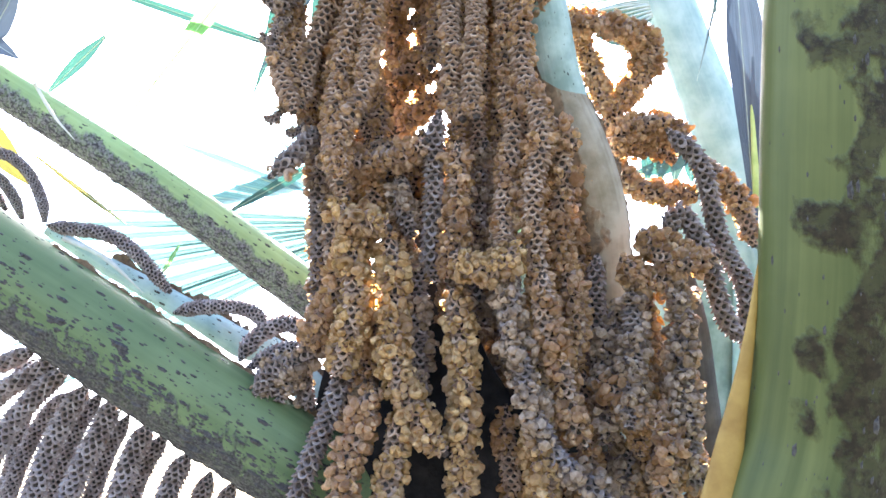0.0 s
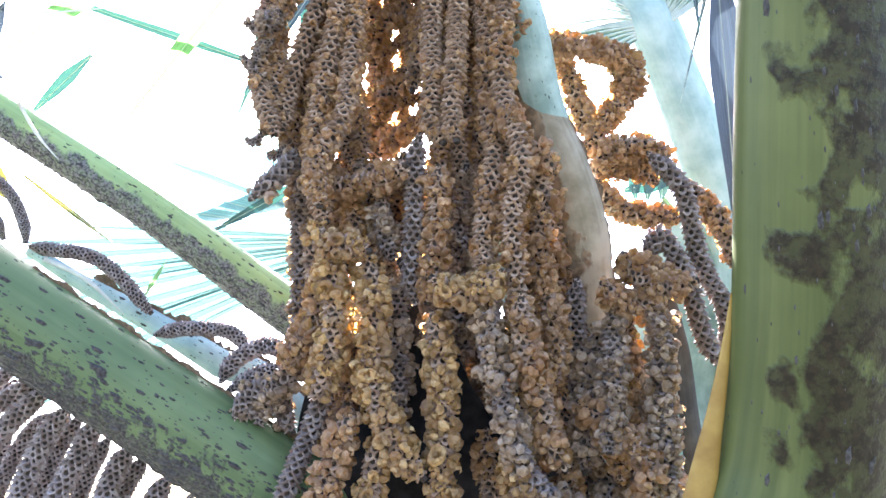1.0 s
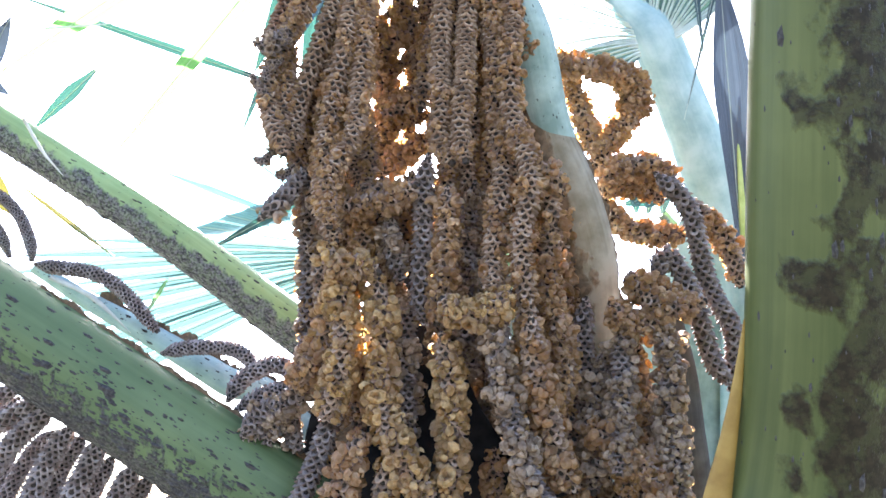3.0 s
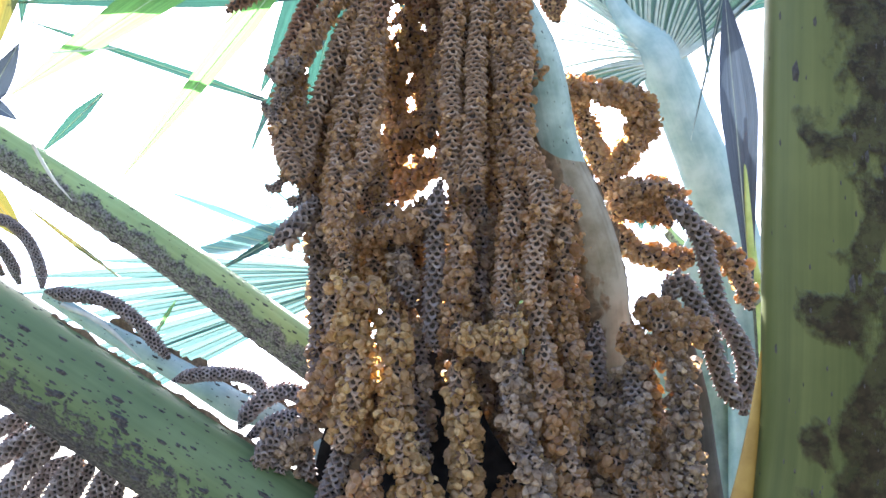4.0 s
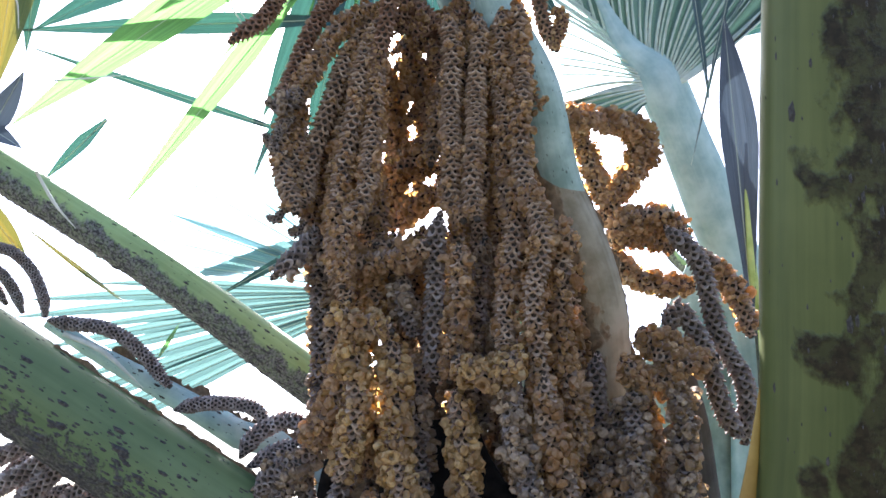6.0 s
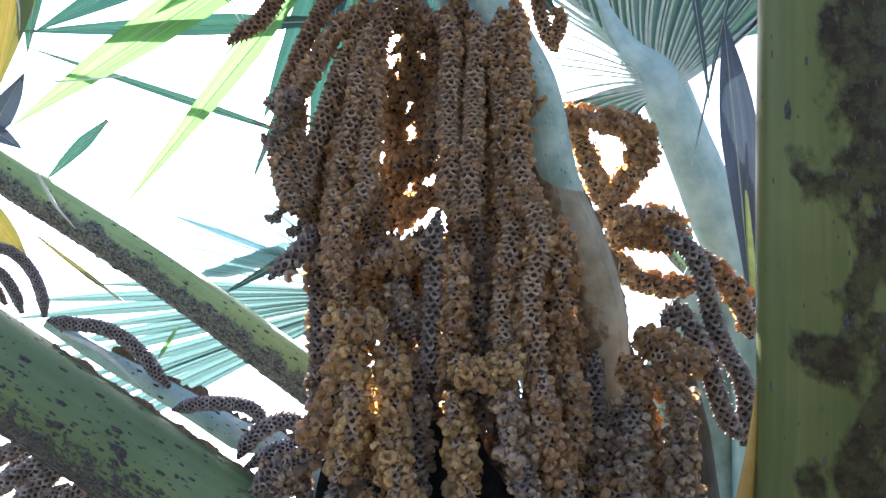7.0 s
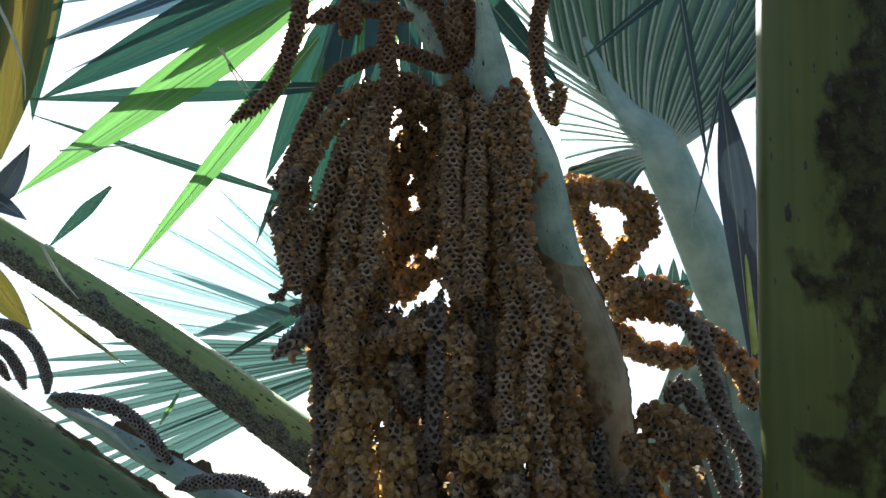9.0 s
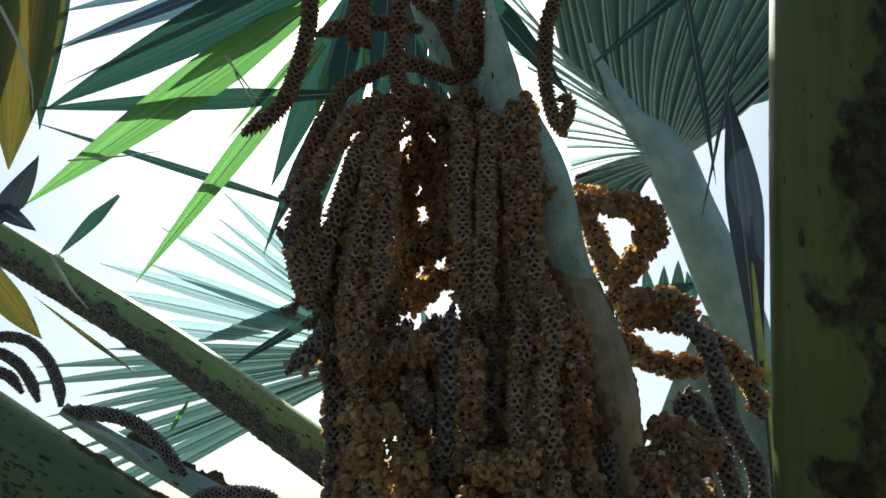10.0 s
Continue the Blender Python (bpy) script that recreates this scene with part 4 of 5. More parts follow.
blade_segment((0.015, 0.586, 2.113), (0.139, 0.688, 2.020), 0.030, (0.100, -0.871, -0.530), LEAF_SHADED, drape)
drooping = tagged(root_at("palm_leaf", (0.327, 0.986, 1.927)), "green fan leaf far behind the stalks", "palm leaf")
blade_segment((0.286, 1.005, 1.880), (0.279, 0.982, 1.935), 0.021, (0.100, -0.871, -0.530), LEAF_SHADED, drooping)
blade_segment((0.302, 1.005, 1.879), (0.307, 0.983, 1.935), 0.021, (0.100, -0.871, -0.530), LEAF_BLUE, drooping)
blade_segment((0.322, 1.005, 1.879), (0.327, 0.980, 1.942), 0.024, (0.100, -0.871, -0.530), LEAF_BLUE, drooping)
blade_segment((0.270, 1.000, 1.891), (0.358, 0.992, 1.912), 0.027, (0.100, -0.871, -0.530), LEAF_SHADED, drooping)
blade_segment((0.367, 0.974, 1.956), (0.439, 0.970, 1.966), 0.017, (0.100, -0.871, -0.530), LEAF_SHADED, drooping)
blade_segment((0.346, 1.005, 1.879), (0.339, 0.986, 1.927), 0.021, (0.100, -0.871, -0.530), LEAF_SHADED, drooping)
stalk_mesh("stalk", [(-0.079, 1.005, 1.816), (0.044, 1.037, 1.719), (0.130, 1.010, 1.546), (0.270, 0.880, 1.200)], [0.008, 0.014, 0.02, 0.03], STALK_LIME, left_fan, 0.8)
stalk_mesh("stalk", [(-0.095, 0.677, 2.206), (0.003, 0.807, 2.078), (0.078, 0.915, 1.812), (0.250, 0.880, 1.200)], [0.008, 0.014, 0.02, 0.03], STALK_LIME, torn, 0.8)
stalk_mesh("stalk", [(0.322, 1.005, 1.879), (0.404, 1.052, 1.764), (0.320, 0.900, 1.200)], [0.008, 0.014, 0.02, 0.03], STALK_LIME, drooping, 0.8)
stalk_mesh("stalk", [(0.383, 0.612, 2.146), (0.479, 0.697, 2.002), (0.475, 0.813, 1.715), (0.350, 0.830, 1.200)], [0.008, 0.014, 0.02, 0.03], STALK_LIME, drape, 0.8)
stalk_mesh("stalk", [(-0.452, 0.603, 2.256), (-0.650, 0.625, 2.328), (-1.050, 0.762, 2.148), (-1.150, 1.000, 0.600), (-1.200, 1.000, -0.100)], [0.008, 0.014, 0.02, 0.03], STALK_LIME, old, 0.8)
stalk_mesh("stalk", [(0.327, 0.768, 1.714), (0.353, 0.816, 1.675), (0.330, 0.840, 1.200)], [0.008, 0.014, 0.02, 0.03], STALK_LIME, spear, 0.8)

# ---- loose fibres ----
strand = tagged(root_at("fibre", (-0.384, 0.661, 1.832)), "pale split fibre hanging on the lime stalk", "fibre", "loose fibres on the stalks")
stalk_mesh("thread", [(-0.384, 0.661, 1.832), (-0.366, 0.671, 1.803), (-0.346, 0.679, 1.781)], [0.0016, 0.0016, 0.0003], PALE_FIBRE, strand, 0.4, sides=8)
strand = tagged(root_at("fibre", (-0.461, 0.612, 2.092)), "long pale curled fibre on the dark leaf", "fibre", "loose fibres on the stalks")
stalk_mesh("thread", [(-0.461, 0.612, 2.092), (-0.441, 0.627, 2.054), (-0.429, 0.643, 2.016), (-0.428, 0.653, 1.991)], [0.0018, 0.0018, 0.0003], PALE_FIBRE, strand, 0.4, sides=8)
strand = tagged(root_at("fibre", (-0.238, 0.657, 2.062)), "thin pale torn leaf edge", "fibre", "loose fibres on the stalks")
stalk_mesh("thread", [(-0.238, 0.657, 2.062), (-0.217, 0.668, 2.036), (-0.199, 0.677, 2.014)], [0.0012, 0.0012, 0.0003], PALE_FIBRE, strand, 0.4, sides=8)
strand = tagged(root_at("fibre", (-0.232, 0.658, 2.059)), "thin pale torn leaf edge", "fibre", "loose fibres on the stalks")
stalk_mesh("thread", [(-0.232, 0.658, 2.059), (-0.220, 0.669, 2.034), (-0.202, 0.679, 2.008)], [0.0010, 0.0010, 0.0003], PALE_FIBRE, strand, 0.4, sides=8)
strand = tagged(root_at("fibre", (-0.392, 0.673, 1.942)), "thin pale torn leaf edge", "fibre", "loose fibres on the stalks")
stalk_mesh("thread", [(-0.392, 0.673, 1.942), (-0.345, 0.672, 1.945), (-0.295, 0.670, 1.950)], [0.0012, 0.0012, 0.0003], PALE_FIBRE, strand, 0.4, sides=8)
strand = tagged(root_at("fibre", (-0.312, 0.625, 1.663)), "pale peeling strip beside the green stalk", "fibre", "loose fibres on the stalks")
stalk_mesh("thread", [(-0.312, 0.625, 1.663), (-0.279, 0.631, 1.649), (-0.245, 0.642, 1.620)], [0.0022, 0.0022, 0.0003], PALE_FIBRE, strand, 0.4, sides=8)

# ---- flower spikes ----
flower_spike([(-0.046, 0.529, 1.920), (-0.078, 0.527, 1.897), (-0.101, 0.533, 1.852), (-0.119, 0.540, 1.804), (-0.118, 0.544, 1.766), (-0.109, 0.545, 1.737)], 0.0056, 0.70, "brown")
flower_spike([(-0.045, 0.530, 1.916), (-0.068, 0.535, 1.876), (-0.088, 0.546, 1.819), (-0.102, 0.554, 1.772), (-0.107, 0.554, 1.747)], 0.0056, 0.70, "brown")
flower_spike([(-0.042, 0.522, 1.903), (-0.058, 0.529, 1.849), (-0.065, 0.535, 1.801), (-0.077, 0.543, 1.746), (-0.077, 0.548, 1.701), (-0.065, 0.551, 1.663)], 0.0056, 0.35, "brown")
flower_spike([(-0.041, 0.522, 1.903), (-0.048, 0.530, 1.839), (-0.051, 0.534, 1.790), (-0.056, 0.537, 1.742), (-0.065, 0.534, 1.712), (-0.066, 0.535, 1.672)], 0.0056, 0.80, "brown", near=True)
flower_spike([(-0.065, 0.545, 1.872), (-0.077, 0.553, 1.813), (-0.078, 0.559, 1.765), (-0.078, 0.561, 1.726), (-0.055, 0.559, 1.703), (-0.020, 0.549, 1.703), (-0.005, 0.536, 1.709)], 0.0056, 0.85, "brown")
flower_spike([(-0.068, 0.536, 1.668), (-0.066, 0.543, 1.648), (-0.051, 0.543, 1.649), (-0.031, 0.545, 1.645)], 0.0056, 0.95, "ochre", label="ochre clump of flowers at a spike end", near=True)
flower_spike([(-0.065, 0.556, 1.649), (-0.070, 0.575, 1.611), (-0.086, 0.590, 1.582), (-0.098, 0.603, 1.562)], 0.0056, 0.80, "brown", near=True)
flower_spike([(-0.087, 0.610, 1.579), (-0.106, 0.613, 1.558), (-0.127, 0.615, 1.536), (-0.138, 0.614, 1.528)], 0.0056, 0.12, "grey")
flower_spike([(-0.091, 0.616, 1.562), (-0.110, 0.616, 1.543), (-0.115, 0.615, 1.525)], 0.0056, 0.20, "grey")
flower_spike([(-0.094, 0.618, 1.554), (-0.098, 0.624, 1.537), (-0.091, 0.629, 1.521)], 0.0056, 0.20, "grey")
flower_spike([(-0.057, 0.544, 1.645), (-0.057, 0.560, 1.598), (-0.063, 0.570, 1.567), (-0.072, 0.579, 1.541)], 0.0056, 0.90, "ochre", near=True)
flower_spike([(-0.032, 0.556, 1.649), (-0.031, 0.565, 1.599), (-0.030, 0.568, 1.566), (-0.026, 0.571, 1.534), (-0.009, 0.573, 1.507), (0.015, 0.574, 1.484)], 0.0056, 0.85, "ochre", near=True)
flower_spike([(-0.063, 0.589, 1.588), (-0.068, 0.593, 1.550), (-0.077, 0.598, 1.513), (-0.086, 0.600, 1.485), (-0.095, 0.602, 1.453), (-0.104, 0.606, 1.419)], 0.0056, 0.05, "grey", label="bare grey flower spike hanging loose at the edge")
flower_spike([(-0.046, 0.575, 1.535), (-0.053, 0.577, 1.503), (-0.058, 0.580, 1.472), (-0.061, 0.582, 1.442), (-0.062, 0.586, 1.406)], 0.0056, 0.90, "brown", near=True)
flower_spike([(-0.026, 0.581, 1.515), (-0.025, 0.583, 1.480), (-0.030, 0.582, 1.450), (-0.035, 0.586, 1.406)], 0.0056, 0.90, "ochre", near=True)
flower_spike([(0.006, 0.541, 1.735), (0.002, 0.558, 1.682), (-0.001, 0.570, 1.645), (0.001, 0.580, 1.617)], 0.0056, 0.03, "grey", label="bare dark flower spike with diamond-shaped pits")
flower_spike([(0.023, 0.542, 1.712), (0.020, 0.555, 1.671), (0.014, 0.565, 1.643), (0.010, 0.574, 1.615)], 0.0056, 0.70, "brown", near=True)
flower_spike([(0.014, 0.520, 1.910), (0.012, 0.532, 1.840), (0.011, 0.537, 1.792), (0.014, 0.541, 1.749), (0.027, 0.537, 1.726)], 0.0056, 0.45, "brown", near=True)
flower_spike([(0.034, 0.521, 1.910), (0.032, 0.531, 1.829), (0.031, 0.531, 1.778), (0.035, 0.531, 1.725)], 0.0056, 0.35, "brown")
flower_spike([(0.050, 0.521, 1.910), (0.054, 0.536, 1.832), (0.058, 0.542, 1.784), (0.062, 0.547, 1.738), (0.055, 0.551, 1.693), (0.050, 0.555, 1.649), (0.047, 0.552, 1.626)], 0.0056, 0.60, "brown", near=True)
flower_spike([(0.064, 0.519, 1.914), (0.072, 0.525, 1.856), (0.069, 0.527, 1.805), (0.070, 0.532, 1.749), (0.079, 0.533, 1.703), (0.074, 0.543, 1.662), (0.080, 0.556, 1.614), (0.086, 0.569, 1.567), (0.096, 0.574, 1.543)], 0.0056, 0.65, "brown", near=True)
flower_spike([(0.069, 0.529, 1.752), (0.089, 0.541, 1.716), (0.099, 0.552, 1.684), (0.097, 0.570, 1.632), (0.104, 0.584, 1.587), (0.106, 0.595, 1.555)], 0.0056, 0.75, "brown", near=True)
flower_spike([(0.111, 0.540, 1.701), (0.098, 0.534, 1.719), (0.084, 0.535, 1.715), (0.082, 0.544, 1.689)], 0.0056, 0.60, "brown", label="reddish-brown flower spike curled into a crook", near=True)
flower_spike([(0.069, 0.538, 1.630), (0.049, 0.543, 1.616), (0.029, 0.544, 1.612), (0.012, 0.539, 1.626)], 0.0056, 0.95, "ochre", label="curled ochre flower spike lying across the bunch", near=True)
flower_spike([(0.015, 0.570, 1.609), (0.018, 0.577, 1.568), (0.023, 0.584, 1.528), (0.020, 0.591, 1.489), (0.023, 0.595, 1.457), (0.019, 0.601, 1.420)], 0.0056, 0.85, "ochre", near=True)
flower_spike([(0.054, 0.555, 1.618), (0.053, 0.560, 1.581), (0.063, 0.565, 1.550), (0.070, 0.569, 1.518), (0.086, 0.573, 1.488), (0.108, 0.573, 1.469), (0.126, 0.576, 1.444)], 0.0056, 0.60, "grey", near=True)
flower_spike([(0.072, 0.578, 1.548), (0.077, 0.580, 1.512), (0.080, 0.582, 1.473), (0.077, 0.586, 1.428)], 0.0056, 0.85, "ochre", near=True)
flower_spike([(0.077, 0.545, 1.611), (0.083, 0.555, 1.580), (0.091, 0.565, 1.550), (0.099, 0.575, 1.519), (0.111, 0.583, 1.496)], 0.0056, 0.80, "brown", near=True)
flower_spike([(0.131, 0.593, 1.638), (0.129, 0.605, 1.592), (0.126, 0.616, 1.550)], 0.0056, 0.05, "grey")
flower_spike([(0.156, 0.583, 1.613), (0.149, 0.582, 1.570), (0.145, 0.579, 1.536), (0.138, 0.574, 1.507)], 0.0056, 0.50, "grey", near=True)
flower_spike([(0.186, 0.575, 1.620), (0.181, 0.580, 1.569), (0.183, 0.582, 1.528), (0.180, 0.584, 1.489), (0.185, 0.579, 1.470), (0.197, 0.568, 1.469)], 0.0056, 0.70, "grey", label="grey-tan flower spike with a frayed upturned tip", near=True)
flower_spike([(0.120, 0.592, 1.546), (0.140, 0.588, 1.521), (0.159, 0.579, 1.510), (0.164, 0.574, 1.488), (0.157, 0.576, 1.444)], 0.0056, 0.80, "brown", near=True)
flower_spike([(0.158, 0.587, 1.658), (0.167, 0.583, 1.638), (0.187, 0.577, 1.625), (0.214, 0.567, 1.626)], 0.0056, 0.85, "brown", near=True)
flower_spike([(0.139, 0.578, 1.628), (0.165, 0.583, 1.613), (0.195, 0.581, 1.620)], 0.0056, 0.80, "brown", near=True)
flower_spike([(0.185, 0.591, 1.648), (0.196, 0.583, 1.672), (0.210, 0.591, 1.648), (0.223, 0.602, 1.615), (0.237, 0.615, 1.577)], 0.0056, 0.00, "grey", label="bare grey flower spike hooked over its neighbour")
flower_spike([(0.190, 0.573, 1.739), (0.211, 0.580, 1.718), (0.220, 0.591, 1.686), (0.232, 0.604, 1.648), (0.245, 0.617, 1.609), (0.250, 0.630, 1.571)], 0.0056, 0.00, "grey", label="bare grey flower spike hanging beside a twin")
flower_spike([(0.049, 0.521, 1.853), (0.073, 0.542, 1.840), (0.096, 0.560, 1.838), (0.119, 0.576, 1.842), (0.151, 0.593, 1.842), (0.187, 0.603, 1.841), (0.195, 0.611, 1.823), (0.173, 0.619, 1.800), (0.154, 0.628, 1.779), (0.144, 0.634, 1.763)], 0.0056, 0.98, "brown", label="brown flower spike curled into a heart-shaped loop")
flower_spike([(0.122, 0.609, 1.856), (0.133, 0.619, 1.828), (0.143, 0.627, 1.804), (0.155, 0.634, 1.782)], 0.0056, 0.98, "brown", label="short flower spike closing the heart-shaped loop")
flower_spike([(0.161, 0.616, 1.855), (0.182, 0.621, 1.841), (0.177, 0.631, 1.812), (0.159, 0.637, 1.793)], 0.0056, 0.95, "ochre")
flower_spike([(0.153, 0.626, 1.732), (0.155, 0.620, 1.748), (0.172, 0.616, 1.760), (0.199, 0.616, 1.763), (0.221, 0.622, 1.745)], 0.0056, 0.85, "brown", label="brown flower spike bent into a ring")
flower_spike([(0.154, 0.630, 1.739), (0.171, 0.636, 1.720), (0.201, 0.641, 1.707), (0.228, 0.640, 1.709)], 0.0056, 0.85, "brown", label="lower half of a ring of flowering spikes")
flower_spike([(0.226, 0.623, 1.741), (0.248, 0.630, 1.722), (0.262, 0.637, 1.702), (0.274, 0.648, 1.668)], 0.0056, 0.85, "brown")
flower_spike([(0.047, 0.654, 1.565), (0.055, 0.669, 1.521), (0.062, 0.681, 1.485), (0.052, 0.699, 1.432)], 0.0056, 0.40, "grey")
flower_spike([(-0.060, 0.635, 1.599), (-0.055, 0.650, 1.555), (-0.060, 0.665, 1.511)], 0.0056, 0.40, "grey")
flower_spike([(0.124, 0.646, 1.537), (0.133, 0.657, 1.502), (0.142, 0.669, 1.468), (0.142, 0.683, 1.425)], 0.0056, 0.40, "grey")
flower_spike([(0.038, 0.591, 1.736), (0.038, 0.606, 1.692), (0.035, 0.622, 1.644), (0.038, 0.636, 1.600)], 0.0056, 0.50, "grey")
flower_spike([(-0.029, 0.585, 1.922), (-0.011, 0.596, 1.889), (-0.004, 0.609, 1.851), (-0.006, 0.617, 1.827)], 0.0056, 0.80, "brown")
flower_spike([(-0.040, 0.614, 1.797), (-0.018, 0.608, 1.816), (0.004, 0.605, 1.825)], 0.0056, 0.95, "brown", label="sunlit amber flower spike inside the bunch")
flower_spike([(-0.040, 0.627, 1.759), (-0.018, 0.621, 1.777), (0.003, 0.615, 1.795)], 0.0056, 0.95, "brown", label="sunlit amber flower spike inside the bunch")
flower_spike([(-0.034, 0.570, 1.701), (-0.017, 0.569, 1.705), (-0.001, 0.571, 1.701)], 0.0056, 0.70, "brown")
flower_spike([(-0.029, 0.565, 1.699), (-0.027, 0.573, 1.674), (-0.016, 0.581, 1.649)], 0.0056, 0.60, "grey", near=True)
flower_spike([(-0.052, 0.585, 1.733), (-0.036, 0.596, 1.698), (-0.036, 0.611, 1.654)], 0.0056, 0.60, "grey")
flower_spike([(-0.011, 0.588, 1.742), (-0.014, 0.598, 1.714), (-0.010, 0.614, 1.665)], 0.0056, 0.60, "brown")
flower_spike([(-0.033, 0.595, 1.741), (-0.027, 0.608, 1.703), (-0.022, 0.621, 1.663)], 0.0056, 0.60, "grey")
flower_spike([(-0.053, 0.575, 1.725), (-0.031, 0.576, 1.722), (-0.004, 0.578, 1.717)], 0.0056, 0.70, "brown")
flower_spike([(-0.048, 0.600, 1.916), (-0.042, 0.616, 1.867), (-0.037, 0.632, 1.819), (-0.042, 0.647, 1.775)], 0.0056, 0.85, "brown")
flower_spike([(-0.127, 0.554, 1.689), (-0.116, 0.556, 1.702), (-0.106, 0.559, 1.713), (-0.092, 0.559, 1.732)], 0.0056, 0.20, "grey", label="dark withered flower spike tip pointing out of the bunch")
flower_spike([(-0.138, 0.527, 1.826), (-0.123, 0.529, 1.822), (-0.105, 0.525, 1.835)], 0.0056, 0.70, "grey")
flower_spike([(-0.139, 0.613, 1.529), (-0.120, 0.607, 1.550), (-0.098, 0.605, 1.556)], 0.0056, 0.40, "grey", label="dark withered flower spike tip over the green stalk")
flower_spike([(-0.213, 0.634, 1.598), (-0.185, 0.632, 1.605), (-0.152, 0.634, 1.601), (-0.132, 0.639, 1.585)], 0.0050, 0.00, "grey", group="arching flower spikes over the green stalk", cover=BRACT_SKYLIT)
flower_spike([(-0.155, 0.640, 1.562), (-0.142, 0.634, 1.582), (-0.119, 0.631, 1.592), (-0.098, 0.635, 1.580)], 0.0060, 0.00, "grey", group="arching flower spikes over the green stalk", cover=BRACT_SKYLIT)
flower_spike([(-0.148, 0.630, 1.556), (-0.125, 0.626, 1.569), (-0.103, 0.624, 1.573)], 0.0055, 0.00, "grey", group="arching flower spikes over the green stalk", cover=BRACT_SKYLIT)
flower_spike([(-0.400, 0.610, 1.739), (-0.366, 0.612, 1.733), (-0.344, 0.618, 1.717), (-0.334, 0.625, 1.694), (-0.333, 0.632, 1.675)], 0.0039, 0.00, "grey", group="arching flower spikes over the green stalk", cover=BRACT_SKYLIT)
flower_spike([(-0.404, 0.620, 1.729), (-0.374, 0.624, 1.715), (-0.360, 0.630, 1.700), (-0.353, 0.636, 1.682)], 0.0039, 0.00, "grey", group="arching flower spikes over the green stalk", cover=BRACT_SKYLIT)
flower_spike([(-0.404, 0.626, 1.710), (-0.379, 0.628, 1.703), (-0.367, 0.633, 1.690)], 0.0039, 0.00, "grey", group="arching flower spikes over the green stalk", cover=BRACT_SKYLIT)
flower_spike([(-0.327, 0.627, 1.672), (-0.281, 0.629, 1.668), (-0.248, 0.636, 1.647), (-0.224, 0.644, 1.625)], 0.0050, 0.00, "grey", group="arching flower spikes over the green stalk", cover=BRACT_SKYLIT)
flower_spike([(0.025, 0.554, 1.951), (-0.013, 0.541, 1.957), (-0.047, 0.530, 1.956), (-0.085, 0.528, 1.935), (-0.104, 0.533, 1.896), (-0.114, 0.538, 1.856), (-0.128, 0.542, 1.821)], 0.0051, 0.00, "brown", group="upper flower spikes of the bunch", cover=BRACT_RED)
flower_spike([(-0.111, 0.481, 2.019), (-0.114, 0.495, 1.984), (-0.122, 0.509, 1.948), (-0.142, 0.527, 1.904), (-0.170, 0.535, 1.885)], 0.0051, 0.00, "brown", group="upper flower spikes of the bunch", cover=BRACT_RED)
flower_spike([(-0.036, 0.467, 2.005), (-0.040, 0.492, 1.945), (-0.038, 0.513, 1.894), (-0.048, 0.535, 1.838)], 0.0051, 0.00, "brown", group="upper flower spikes of the bunch", cover=BRACT_RED)
flower_spike([(-0.071, 0.500, 2.036), (-0.074, 0.515, 1.999), (-0.077, 0.529, 1.965)], 0.0051, 0.50, "brown", group="upper flower spikes of the bunch", cover=BRACT_RED)
flower_spike([(0.108, 0.506, 2.038), (0.092, 0.528, 1.983), (0.091, 0.543, 1.946), (0.099, 0.553, 1.923), (0.109, 0.561, 1.902)], 0.0048, 0.00, "brown", group="upper flower spikes of the bunch", cover=BRACT_RED)
flower_spike([(0.099, 0.551, 1.927), (0.112, 0.553, 1.923), (0.106, 0.563, 1.897)], 0.0041, 0.70, "brown", group="upper flower spikes of the bunch", cover=BRACT_RED)
flower_spike([(-0.034, 0.542, 2.060), (0.003, 0.560, 2.016), (0.029, 0.576, 1.976)], 0.0054, 0.00, "brown", group="upper flower spikes of the bunch", cover=BRACT_RED)
flower_spike([(0.026, 0.505, 2.039), (0.028, 0.528, 1.984), (0.025, 0.541, 1.951)], 0.0051, 0.60, "brown", group="upper flower spikes of the bunch", cover=BRACT_RED)
flower_spike([(-0.013, 0.539, 1.939), (-0.028, 0.545, 1.925), (-0.048, 0.549, 1.916)], 0.0051, 0.70, "brown", group="upper flower spikes of the bunch", cover=BRACT_RED)
flower_spike([(-0.043, 0.541, 1.935), (-0.023, 0.543, 1.930), (0.007, 0.551, 1.911)], 0.0054, 0.70, "brown", group="upper flower spikes of the bunch", cover=BRACT_RED)
flower_spike([(-0.084, 0.582, 1.781), (-0.084, 0.606, 1.710), (-0.093, 0.626, 1.647), (-0.098, 0.641, 1.603)], 0.0054, 0.45, "brown", group="inner flower spikes of the bunch")
flower_spike([(0.029, 0.628, 1.715), (0.028, 0.645, 1.639), (0.018, 0.659, 1.574), (0.016, 0.666, 1.528)], 0.0054, 0.45, "brown", group="inner flower spikes of the bunch")
flower_spike([(0.064, 0.608, 1.721), (0.062, 0.634, 1.650), (0.057, 0.657, 1.588), (0.053, 0.674, 1.543)], 0.0054, 0.45, "grey", group="inner flower spikes of the bunch")
flower_spike([(0.099, 0.623, 1.724), (0.098, 0.641, 1.649), (0.107, 0.656, 1.584), (0.106, 0.664, 1.538)], 0.0054, 0.60, "brown", group="inner flower spikes of the bunch")
flower_spike([(-0.068, 0.563, 1.910), (-0.100, 0.583, 1.802), (-0.097, 0.591, 1.731)], 0.0054, 0.60, "brown", group="inner flower spikes of the bunch")
